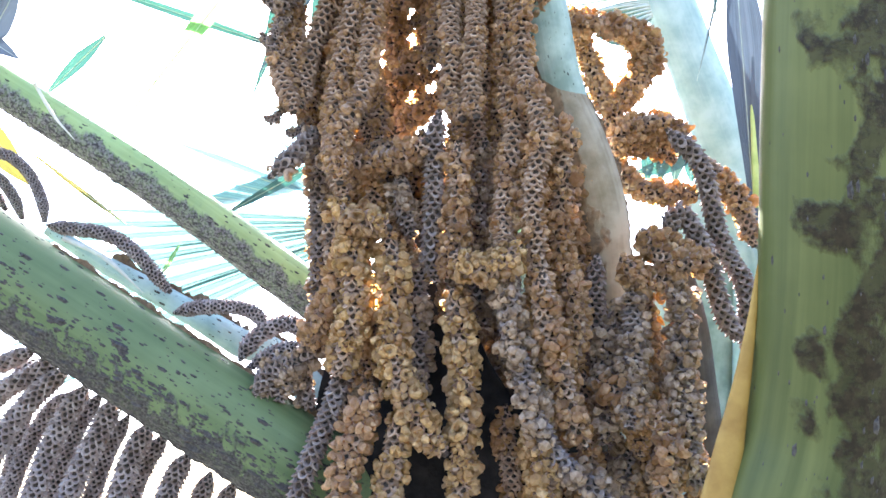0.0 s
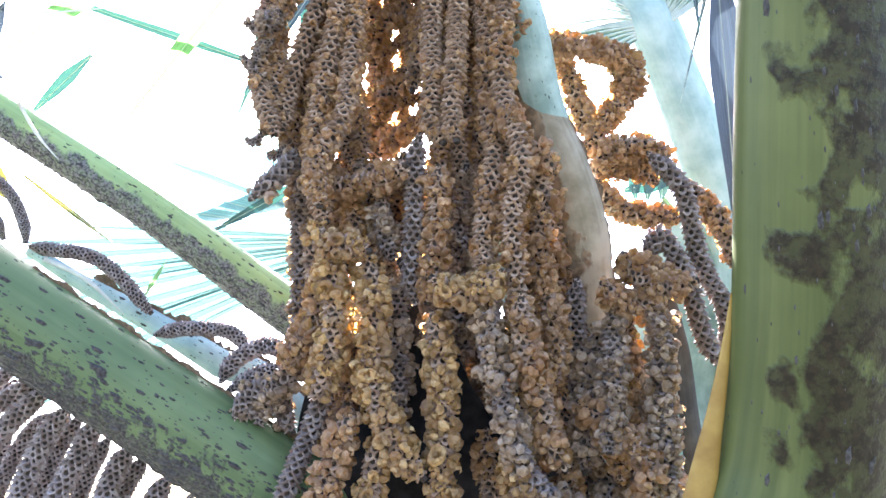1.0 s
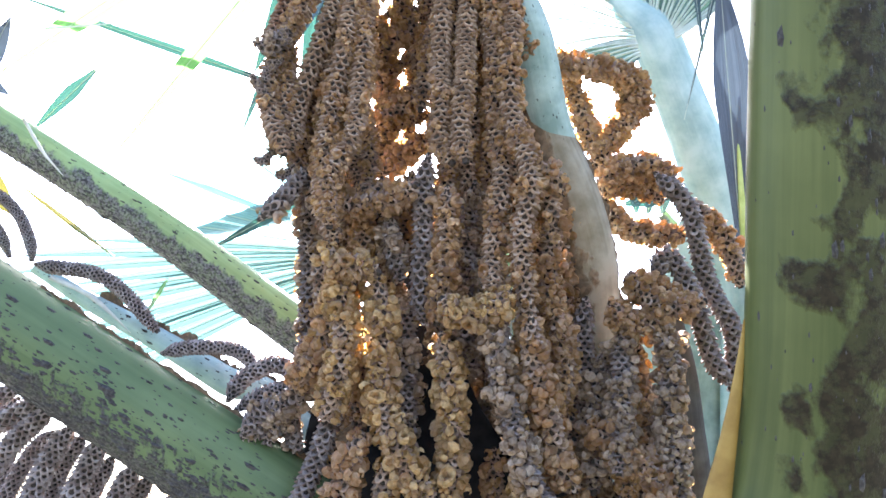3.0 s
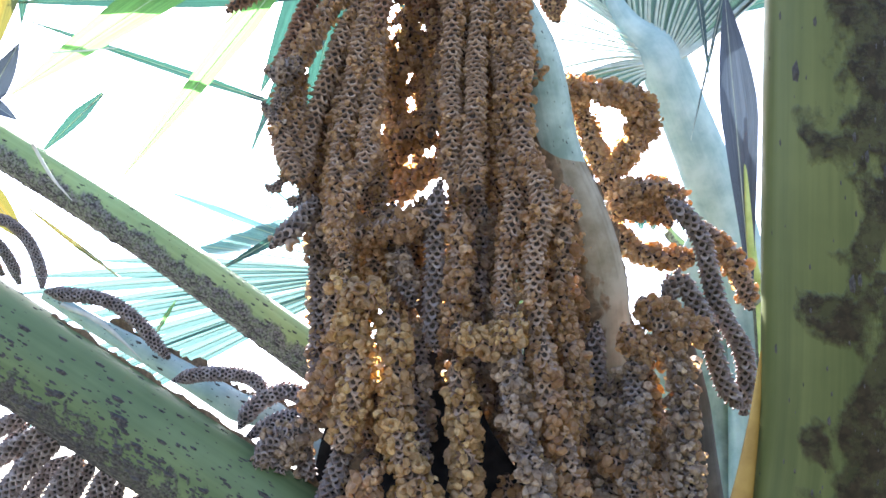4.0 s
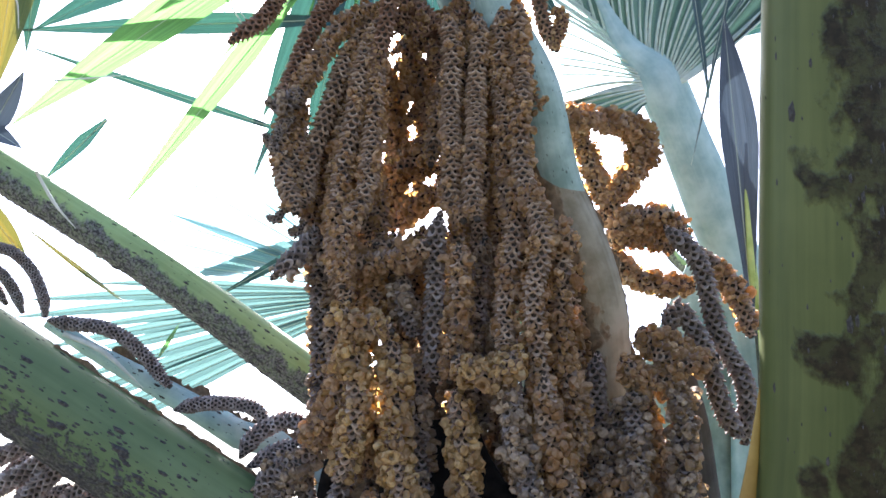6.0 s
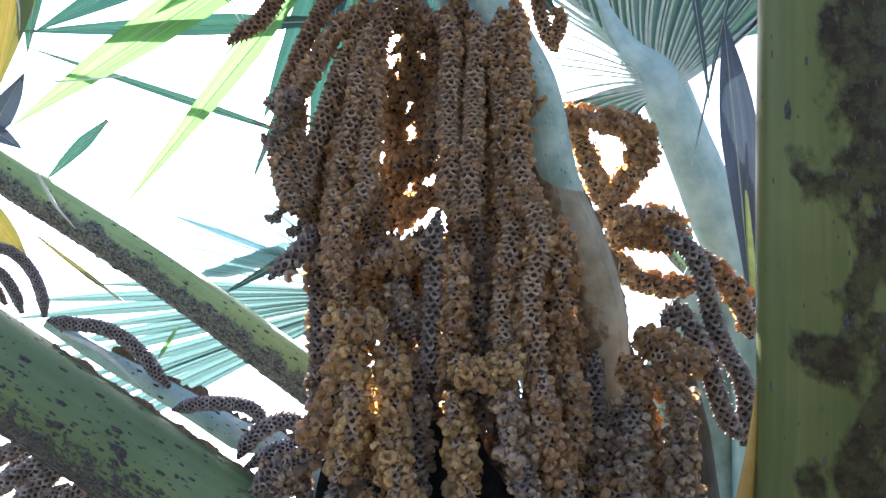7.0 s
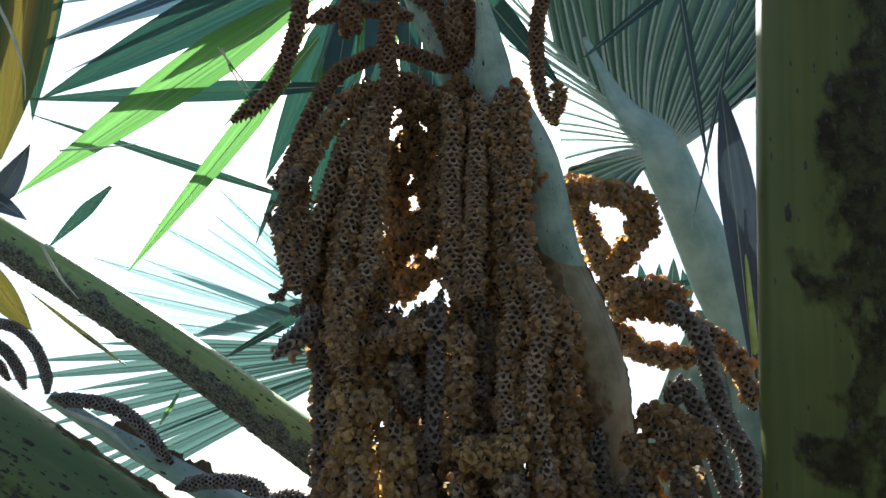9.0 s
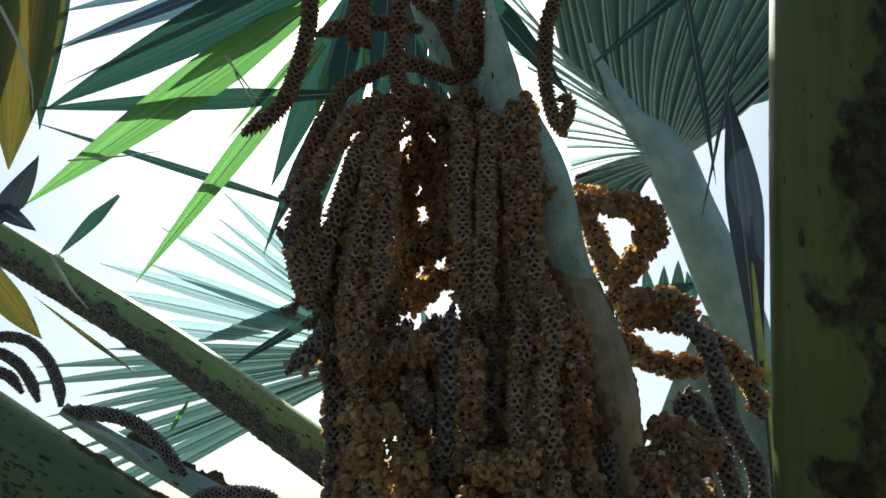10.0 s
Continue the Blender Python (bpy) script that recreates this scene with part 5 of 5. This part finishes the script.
flower_spike([(-0.059, 0.559, 1.924), (-0.081, 0.581, 1.808), (-0.077, 0.591, 1.731)], 0.0054, 0.60, "brown", group="inner flower spikes of the bunch")
flower_spike([(-0.050, 0.557, 1.929), (-0.062, 0.580, 1.812), (-0.057, 0.590, 1.735)], 0.0054, 0.60, "brown", group="inner flower spikes of the bunch")
flower_spike([(-0.046, 0.556, 1.933), (-0.052, 0.581, 1.812), (-0.048, 0.592, 1.731)], 0.0054, 0.60, "brown", group="inner flower spikes of the bunch")
flower_spike([(0.029, 0.555, 1.938), (0.019, 0.587, 1.795), (0.018, 0.603, 1.701)], 0.0054, 0.60, "brown", group="inner flower spikes of the bunch")
flower_spike([(0.040, 0.555, 1.939), (0.038, 0.587, 1.795), (0.040, 0.603, 1.701)], 0.0054, 0.60, "brown", group="inner flower spikes of the bunch")
flower_spike([(0.052, 0.555, 1.939), (0.057, 0.585, 1.803), (0.056, 0.599, 1.714)], 0.0054, 0.60, "brown", group="inner flower spikes of the bunch")
flower_spike([(0.064, 0.557, 1.934), (0.076, 0.584, 1.807), (0.076, 0.596, 1.723)], 0.0054, 0.60, "brown", group="inner flower spikes of the bunch")
flower_spike([(0.020, 0.558, 1.929), (0.005, 0.569, 1.848), (0.000, 0.572, 1.793)], 0.0054, 0.60, "brown", group="inner flower spikes of the bunch")
flower_spike([(0.140, 0.606, 1.601), (0.133, 0.609, 1.545), (0.131, 0.611, 1.490)], 0.0054, 0.70, "grey", group="inner flower spikes of the bunch")
flower_spike([(0.169, 0.603, 1.610), (0.162, 0.608, 1.549), (0.156, 0.611, 1.491)], 0.0054, 0.70, "brown", group="inner flower spikes of the bunch")
flower_spike([(0.176, 0.609, 1.593), (0.173, 0.617, 1.520), (0.173, 0.624, 1.451)], 0.0054, 0.70, "grey", group="inner flower spikes of the bunch")
flower_spike([(0.121, 0.619, 1.559), (0.116, 0.622, 1.504), (0.114, 0.624, 1.451)], 0.0054, 0.70, "brown", group="inner flower spikes of the bunch")
flower_spike([(0.147, 0.636, 1.509), (0.146, 0.635, 1.467), (0.144, 0.632, 1.427)], 0.0054, 0.70, "grey", group="inner flower spikes of the bunch")
flower_spike([(0.198, 0.637, 1.510), (0.199, 0.635, 1.467), (0.188, 0.633, 1.427)], 0.0054, 0.70, "brown", group="inner flower spikes of the bunch")
flower_spike([(0.165, 0.639, 1.501), (0.159, 0.637, 1.459), (0.161, 0.635, 1.419)], 0.0054, 0.70, "brown", group="inner flower spikes of the bunch")
flower_spike([(0.103, 0.627, 1.534), (0.098, 0.631, 1.475), (0.103, 0.634, 1.419)], 0.0054, 0.70, "grey", group="inner flower spikes of the bunch")
flower_spike([(0.059, 0.630, 1.526), (0.061, 0.634, 1.467), (0.057, 0.636, 1.410)], 0.0054, 0.70, "brown", group="inner flower spikes of the bunch")
flower_spike([(-0.038, 0.601, 1.868), (-0.014, 0.594, 1.884), (0.009, 0.605, 1.858)], 0.0052, 0.90, "brown", label="sunlit amber flower spike inside the bunch", group="flower spikes of the hanging bunch")
flower_spike([(-0.043, 0.552, 1.924), (-0.013, 0.554, 1.918), (0.022, 0.552, 1.924)], 0.0052, 0.80, "brown", label="sunlit amber flower spike inside the bunch", group="flower spikes of the hanging bunch")
flower_spike([(-0.026, 0.552, 1.939), (0.002, 0.562, 1.915), (0.024, 0.568, 1.901)], 0.0052, 0.80, "brown", label="sunlit amber flower spike inside the bunch", group="flower spikes of the hanging bunch")
flower_spike([(-0.044, 0.635, 1.768), (-0.021, 0.630, 1.781), (0.005, 0.625, 1.793)], 0.0052, 1.00, "brown", label="sunlit amber flower spike inside the bunch", group="flower spikes of the hanging bunch")
flower_spike([(-0.049, 0.570, 1.912), (-0.057, 0.583, 1.879), (-0.050, 0.602, 1.832)], 0.0052, 0.90, "brown", label="sunlit amber flower spike inside the bunch", group="flower spikes of the hanging bunch")
flower_spike([(-0.048, 0.644, 1.630), (-0.051, 0.662, 1.576), (-0.048, 0.683, 1.513), (-0.052, 0.704, 1.449)], 0.0056, 0.60, "grey", group="flower spikes of the hanging bunch")
flower_spike([(0.048, 0.652, 1.648), (0.050, 0.666, 1.607), (0.048, 0.678, 1.570)], 0.0056, 0.50, "grey", group="flower spikes of the hanging bunch")
flower_spike([(-0.050, 0.601, 1.627), (-0.047, 0.612, 1.593), (-0.048, 0.626, 1.551)], 0.0054, 0.60, "brown", group="flower spikes of the hanging bunch")
flower_spike([(-0.053, 0.581, 1.706), (-0.050, 0.592, 1.672), (-0.055, 0.600, 1.648)], 0.0054, 0.70, "brown", group="flower spikes of the hanging bunch")
flower_spike([(-0.073, 0.647, 1.583), (-0.071, 0.663, 1.534), (-0.079, 0.680, 1.485)], 0.0056, 0.30, "brown", group="flower spikes of the hanging bunch")
flower_spike([(-0.038, 0.662, 1.576), (-0.033, 0.680, 1.522), (-0.038, 0.698, 1.467)], 0.0056, 0.30, "brown", group="flower spikes of the hanging bunch")
flower_spike([(-0.116, 0.542, 1.782), (-0.125, 0.540, 1.790), (-0.132, 0.535, 1.802)], 0.0036, 0.50, "grey", label="short withered side spike at the edge of the bunch", group="flower spikes of the hanging bunch")
flower_spike([(-0.113, 0.554, 1.748), (-0.122, 0.557, 1.738), (-0.130, 0.556, 1.741)], 0.0036, 0.50, "grey", label="short withered side spike at the edge of the bunch", group="flower spikes of the hanging bunch")
flower_spike([(-0.098, 0.557, 1.738), (-0.109, 0.560, 1.728), (-0.115, 0.559, 1.732)], 0.0036, 0.50, "grey", label="short withered side spike at the edge of the bunch", group="flower spikes of the hanging bunch")
flower_spike([(-0.110, 0.530, 1.818), (-0.123, 0.533, 1.810), (-0.128, 0.537, 1.797)], 0.0036, 0.50, "grey", label="short withered side spike at the edge of the bunch", group="flower spikes of the hanging bunch")
flower_spike([(-0.116, 0.547, 1.768), (-0.123, 0.550, 1.759), (-0.121, 0.553, 1.748)], 0.0036, 0.50, "grey", label="short withered side spike at the edge of the bunch", group="flower spikes of the hanging bunch")
flower_spike([(0.160, 0.635, 1.742), (0.178, 0.630, 1.757), (0.202, 0.629, 1.760), (0.218, 0.635, 1.746)], 0.0050, 0.95, "brown", label="short amber-brown flower spike in the looped cluster", group="flower spikes of the hanging bunch")
flower_spike([(0.162, 0.644, 1.735), (0.184, 0.650, 1.717), (0.217, 0.652, 1.713)], 0.0050, 0.95, "brown", label="short amber-brown flower spike in the looped cluster", group="flower spikes of the hanging bunch")
flower_spike([(0.116, 0.612, 1.867), (0.146, 0.613, 1.864), (0.177, 0.616, 1.855), (0.193, 0.622, 1.838), (0.173, 0.631, 1.811)], 0.0050, 0.95, "brown", label="short amber-brown flower spike in the looped cluster", group="flower spikes of the hanging bunch")
flower_spike([(0.237, 0.638, 1.735), (0.257, 0.645, 1.716), (0.273, 0.656, 1.683)], 0.0050, 0.95, "brown", label="short amber-brown flower spike in the looped cluster", group="flower spikes of the hanging bunch")
flower_spike([(0.164, 0.638, 1.751), (0.189, 0.638, 1.753), (0.209, 0.642, 1.742)], 0.0050, 0.95, "brown", label="short amber-brown flower spike in the looped cluster", group="flower spikes of the hanging bunch")
flower_spike([(0.154, 0.583, 1.652), (0.174, 0.585, 1.646), (0.194, 0.588, 1.638), (0.211, 0.592, 1.625)], 0.0050, 0.95, "brown", label="short amber-brown flower spike in the looped cluster", group="flower spikes of the hanging bunch")
flower_spike([(-0.097, 0.589, 1.741), (-0.094, 0.614, 1.671), (-0.093, 0.636, 1.609), (-0.088, 0.652, 1.565)], 0.0054, 0.60, "grey", group="inner flower spikes of the bunch")
flower_spike([(-0.070, 0.608, 1.745), (-0.065, 0.625, 1.670), (-0.059, 0.638, 1.605), (-0.056, 0.644, 1.559)], 0.0054, 0.75, "brown", group="inner flower spikes of the bunch")
flower_spike([(-0.023, 0.624, 1.684), (-0.026, 0.645, 1.611), (-0.039, 0.663, 1.548), (-0.037, 0.675, 1.503)], 0.0054, 0.75, "grey", group="inner flower spikes of the bunch")
flower_spike([(0.014, 0.605, 1.741), (0.016, 0.625, 1.667), (0.010, 0.641, 1.604), (0.009, 0.651, 1.558)], 0.0054, 0.75, "grey", group="inner flower spikes of the bunch")
flower_spike([(0.043, 0.615, 1.729), (0.043, 0.635, 1.655), (0.039, 0.652, 1.591), (0.035, 0.663, 1.545)], 0.0054, 0.75, "grey", group="inner flower spikes of the bunch")
flower_spike([(0.081, 0.611, 1.736), (0.084, 0.636, 1.664), (0.091, 0.659, 1.601), (0.091, 0.675, 1.555)], 0.0054, 0.75, "brown", group="inner flower spikes of the bunch")
flower_spike([(0.112, 0.596, 1.724), (0.116, 0.622, 1.654), (0.122, 0.644, 1.593), (0.127, 0.661, 1.549)], 0.0054, 0.60, "brown", group="inner flower spikes of the bunch")
flower_spike([(-0.097, 0.600, 1.827), (-0.094, 0.600, 1.792), (-0.089, 0.610, 1.754), (-0.083, 0.620, 1.711)], 0.0056, 0.70, "brown", group="inner flower spikes of the bunch")
flower_spike([(0.029, 0.600, 1.830), (0.030, 0.605, 1.778), (0.026, 0.610, 1.733), (0.025, 0.620, 1.686)], 0.0056, 0.70, "brown", group="inner flower spikes of the bunch")
flower_spike([(0.048, 0.605, 1.827), (0.049, 0.610, 1.775), (0.049, 0.615, 1.730), (0.046, 0.625, 1.677)], 0.0056, 0.70, "brown", group="inner flower spikes of the bunch")
flower_spike([(-0.062, 0.605, 1.757), (-0.060, 0.610, 1.733), (-0.062, 0.620, 1.696), (-0.069, 0.630, 1.659)], 0.0056, 0.70, "brown", group="inner flower spikes of the bunch")
flower_spike([(0.072, 0.610, 1.780), (0.074, 0.620, 1.731), (0.075, 0.630, 1.679)], 0.0056, 0.70, "brown", group="inner flower spikes of the bunch")
flower_spike([(-0.109, 0.590, 1.808), (-0.109, 0.590, 1.771), (-0.099, 0.600, 1.729)], 0.0056, 0.70, "brown", group="inner flower spikes of the bunch")
flower_spike([(-0.330, 0.690, 1.575), (-0.350, 0.686, 1.557), (-0.375, 0.684, 1.540), (-0.400, 0.684, 1.518)], 0.0072, 0.00, "grey", group="flower spikes hanging below the green stalk", cover=BRACT_SKYLIT)
flower_spike([(-0.318, 0.686, 1.562), (-0.338, 0.680, 1.539), (-0.359, 0.676, 1.506), (-0.378, 0.674, 1.461)], 0.0074, 0.00, "grey", group="flower spikes hanging below the green stalk", cover=BRACT_SKYLIT)
flower_spike([(-0.356, 0.700, 1.582), (-0.380, 0.700, 1.572), (-0.413, 0.700, 1.559), (-0.431, 0.700, 1.547)], 0.0068, 0.00, "grey", group="flower spikes hanging below the green stalk", cover=BRACT_SKYLIT)
flower_spike([(-0.301, 0.690, 1.551), (-0.316, 0.684, 1.523), (-0.327, 0.680, 1.488), (-0.335, 0.678, 1.422)], 0.0076, 0.00, "grey", group="flower spikes hanging below the green stalk", cover=BRACT_SKYLIT)
flower_spike([(-0.279, 0.694, 1.542), (-0.289, 0.688, 1.510), (-0.299, 0.684, 1.475), (-0.313, 0.682, 1.413)], 0.0078, 0.00, "grey", group="flower spikes hanging below the green stalk", cover=BRACT_SKYLIT)
flower_spike([(-0.248, 0.694, 1.520), (-0.257, 0.688, 1.494), (-0.260, 0.684, 1.462), (-0.266, 0.684, 1.401)], 0.0076, 0.00, "grey", group="flower spikes hanging below the green stalk", cover=BRACT_SKYLIT)
flower_spike([(-0.214, 0.700, 1.494), (-0.220, 0.694, 1.473), (-0.223, 0.690, 1.448), (-0.227, 0.690, 1.397)], 0.0074, 0.00, "grey", group="flower spikes hanging below the green stalk", cover=BRACT_SKYLIT)
flower_spike([(-0.238, 0.715, 1.510), (-0.249, 0.715, 1.486), (-0.259, 0.715, 1.457), (-0.268, 0.715, 1.403)], 0.0064, 0.00, "grey", group="flower spikes hanging below the green stalk", cover=BRACT_SKYLIT)
flower_spike([(-0.303, 0.725, 1.546), (-0.321, 0.725, 1.515), (-0.333, 0.725, 1.476), (-0.341, 0.725, 1.420)], 0.0062, 0.00, "grey", group="flower spikes hanging below the green stalk", cover=BRACT_SKYLIT)
flower_spike([(-0.275, 0.725, 1.528), (-0.291, 0.725, 1.501), (-0.301, 0.725, 1.467), (-0.311, 0.725, 1.402)], 0.0064, 0.00, "grey", group="flower spikes hanging below the green stalk", cover=BRACT_SKYLIT)
flower_spike([(-0.337, 0.735, 1.552), (-0.360, 0.735, 1.531), (-0.375, 0.735, 1.496), (-0.384, 0.735, 1.438)], 0.0062, 0.00, "grey", group="flower spikes hanging below the green stalk", cover=BRACT_SKYLIT)
flower_spike([(-0.199, 0.720, 1.481), (-0.205, 0.715, 1.460), (-0.208, 0.712, 1.439), (-0.211, 0.710, 1.395)], 0.0068, 0.00, "grey", group="flower spikes hanging below the green stalk", cover=BRACT_SKYLIT)
flower_spike([(-0.181, 0.730, 1.472), (-0.188, 0.730, 1.453), (-0.192, 0.730, 1.434), (-0.195, 0.730, 1.389)], 0.0064, 0.00, "grey", group="flower spikes hanging below the green stalk", cover=BRACT_SKYLIT)
flower_spike([(-0.376, 0.730, 1.577), (-0.392, 0.730, 1.551), (-0.414, 0.730, 1.525), (-0.436, 0.730, 1.485)], 0.0062, 0.00, "grey", group="flower spikes hanging below the green stalk", cover=BRACT_SKYLIT)
flower_spike([(-0.363, 0.745, 1.580), (-0.382, 0.745, 1.538), (-0.389, 0.745, 1.486), (-0.396, 0.745, 1.419)], 0.0060, 0.00, "grey", group="flower spikes hanging below the green stalk", cover=BRACT_SKYLIT)
flower_spike([(-0.328, 0.750, 1.554), (-0.339, 0.750, 1.502), (-0.347, 0.750, 1.457), (-0.355, 0.750, 1.400)], 0.0060, 0.00, "grey", group="flower spikes hanging below the green stalk", cover=BRACT_SKYLIT)
flower_spike([(-0.107, 0.500, 1.967), (-0.079, 0.505, 1.979), (-0.041, 0.510, 1.983), (-0.020, 0.520, 1.984)], 0.0050, 0.00, "brown", group="upper flower spikes of the bunch", cover=BRACT_RED)
flower_spike([(0.027, 0.550, 1.945), (0.007, 0.550, 1.922), (-0.013, 0.550, 1.914), (-0.033, 0.550, 1.917)], 0.0050, 0.50, "brown", group="upper flower spikes of the bunch", cover=BRACT_RED)
flower_spike([(0.019, 0.530, 1.949), (0.013, 0.520, 1.978), (0.023, 0.510, 2.006), (0.030, 0.500, 2.034)], 0.0050, 0.00, "brown", group="upper flower spikes of the bunch", cover=BRACT_RED)
flower_spike([(0.008, 0.520, 2.046), (0.003, 0.530, 2.004), (0.015, 0.540, 1.963), (0.024, 0.550, 1.934)], 0.0050, 0.00, "brown", group="upper flower spikes of the bunch", cover=BRACT_RED)
flower_spike([(-0.062, 0.470, 2.008), (-0.067, 0.480, 1.965), (-0.061, 0.490, 1.939)], 0.0050, 0.00, "brown", group="upper flower spikes of the bunch", cover=BRACT_RED)
flower_spike([(-0.008, 0.560, 1.914), (0.002, 0.560, 1.900), (0.006, 0.565, 1.874)], 0.0050, 0.50, "brown", group="upper flower spikes of the bunch", cover=BRACT_RED)
flower_spike([(-0.046, 0.622, 1.791), (-0.022, 0.616, 1.805), (0.006, 0.612, 1.813)], 0.0034, 0.95, "brown", label="sunlit amber flower spike inside the bunch")
flower_spike([(-0.046, 0.622, 1.822), (-0.022, 0.616, 1.836), (0.006, 0.612, 1.844)], 0.0034, 0.95, "brown", label="sunlit amber flower spike inside the bunch")
flower_spike([(-0.046, 0.622, 1.853), (-0.022, 0.616, 1.867), (0.006, 0.612, 1.875)], 0.0034, 0.95, "brown", label="sunlit amber flower spike inside the bunch")
flower_spike([(-0.046, 0.622, 1.884), (-0.022, 0.616, 1.898), (0.006, 0.612, 1.906)], 0.0034, 0.95, "brown", label="sunlit amber flower spike inside the bunch")
flower_spike([(-0.034, 0.634, 1.900), (-0.028, 0.642, 1.850), (-0.038, 0.650, 1.795)], 0.0030, 0.95, "brown", label="sunlit amber flower spike inside the bunch")
flower_spike([(-0.016, 0.634, 1.900), (-0.010, 0.642, 1.850), (-0.020, 0.650, 1.795)], 0.0030, 0.95, "brown", label="sunlit amber flower spike inside the bunch")
flower_spike([(0.002, 0.634, 1.900), (0.008, 0.642, 1.850), (-0.002, 0.650, 1.795)], 0.0030, 0.95, "brown", label="sunlit amber flower spike inside the bunch")
flower_spike([(-0.111, 0.548, 1.849), (-0.113, 0.548, 1.817), (-0.113, 0.550, 1.782), (-0.113, 0.552, 1.749)], 0.0050, 0.70, "brown")
flower_spike([(-0.045, 0.600, 1.924), (-0.024, 0.600, 1.935), (0.001, 0.600, 1.925)], 0.0046, 0.70, "brown", group="inner flower spikes of the bunch")
flower_spike([(-0.046, 0.606, 1.905), (-0.023, 0.606, 1.916), (0.003, 0.606, 1.906)], 0.0044, 0.70, "brown", group="inner flower spikes of the bunch")
flower_spike([(-0.045, 0.612, 1.888), (-0.022, 0.612, 1.899), (0.003, 0.612, 1.893)], 0.0040, 0.90, "brown", group="inner flower spikes of the bunch")
flower_spike([(0.050, 0.600, 1.901), (0.051, 0.605, 1.851), (0.048, 0.610, 1.797)], 0.0052, 0.50, "brown", group="inner flower spikes of the bunch")
flower_spike([(-0.082, 0.600, 1.677), (-0.080, 0.610, 1.637), (-0.084, 0.620, 1.589)], 0.0054, 0.60, "brown", group="inner flower spikes of the bunch")
flower_spike([(-0.050, 0.610, 1.619), (-0.051, 0.618, 1.584), (-0.054, 0.624, 1.546)], 0.0054, 0.60, "brown", group="inner flower spikes of the bunch")
flower_spike([(-0.064, 0.600, 1.686), (-0.067, 0.604, 1.659), (-0.069, 0.612, 1.624)], 0.0054, 0.70, "brown", group="inner flower spikes of the bunch")
flower_spike([(-0.013, 0.598, 1.646), (-0.014, 0.604, 1.604), (-0.010, 0.612, 1.552), (-0.012, 0.618, 1.500)], 0.0054, 0.30, "grey", group="inner flower spikes of the bunch")
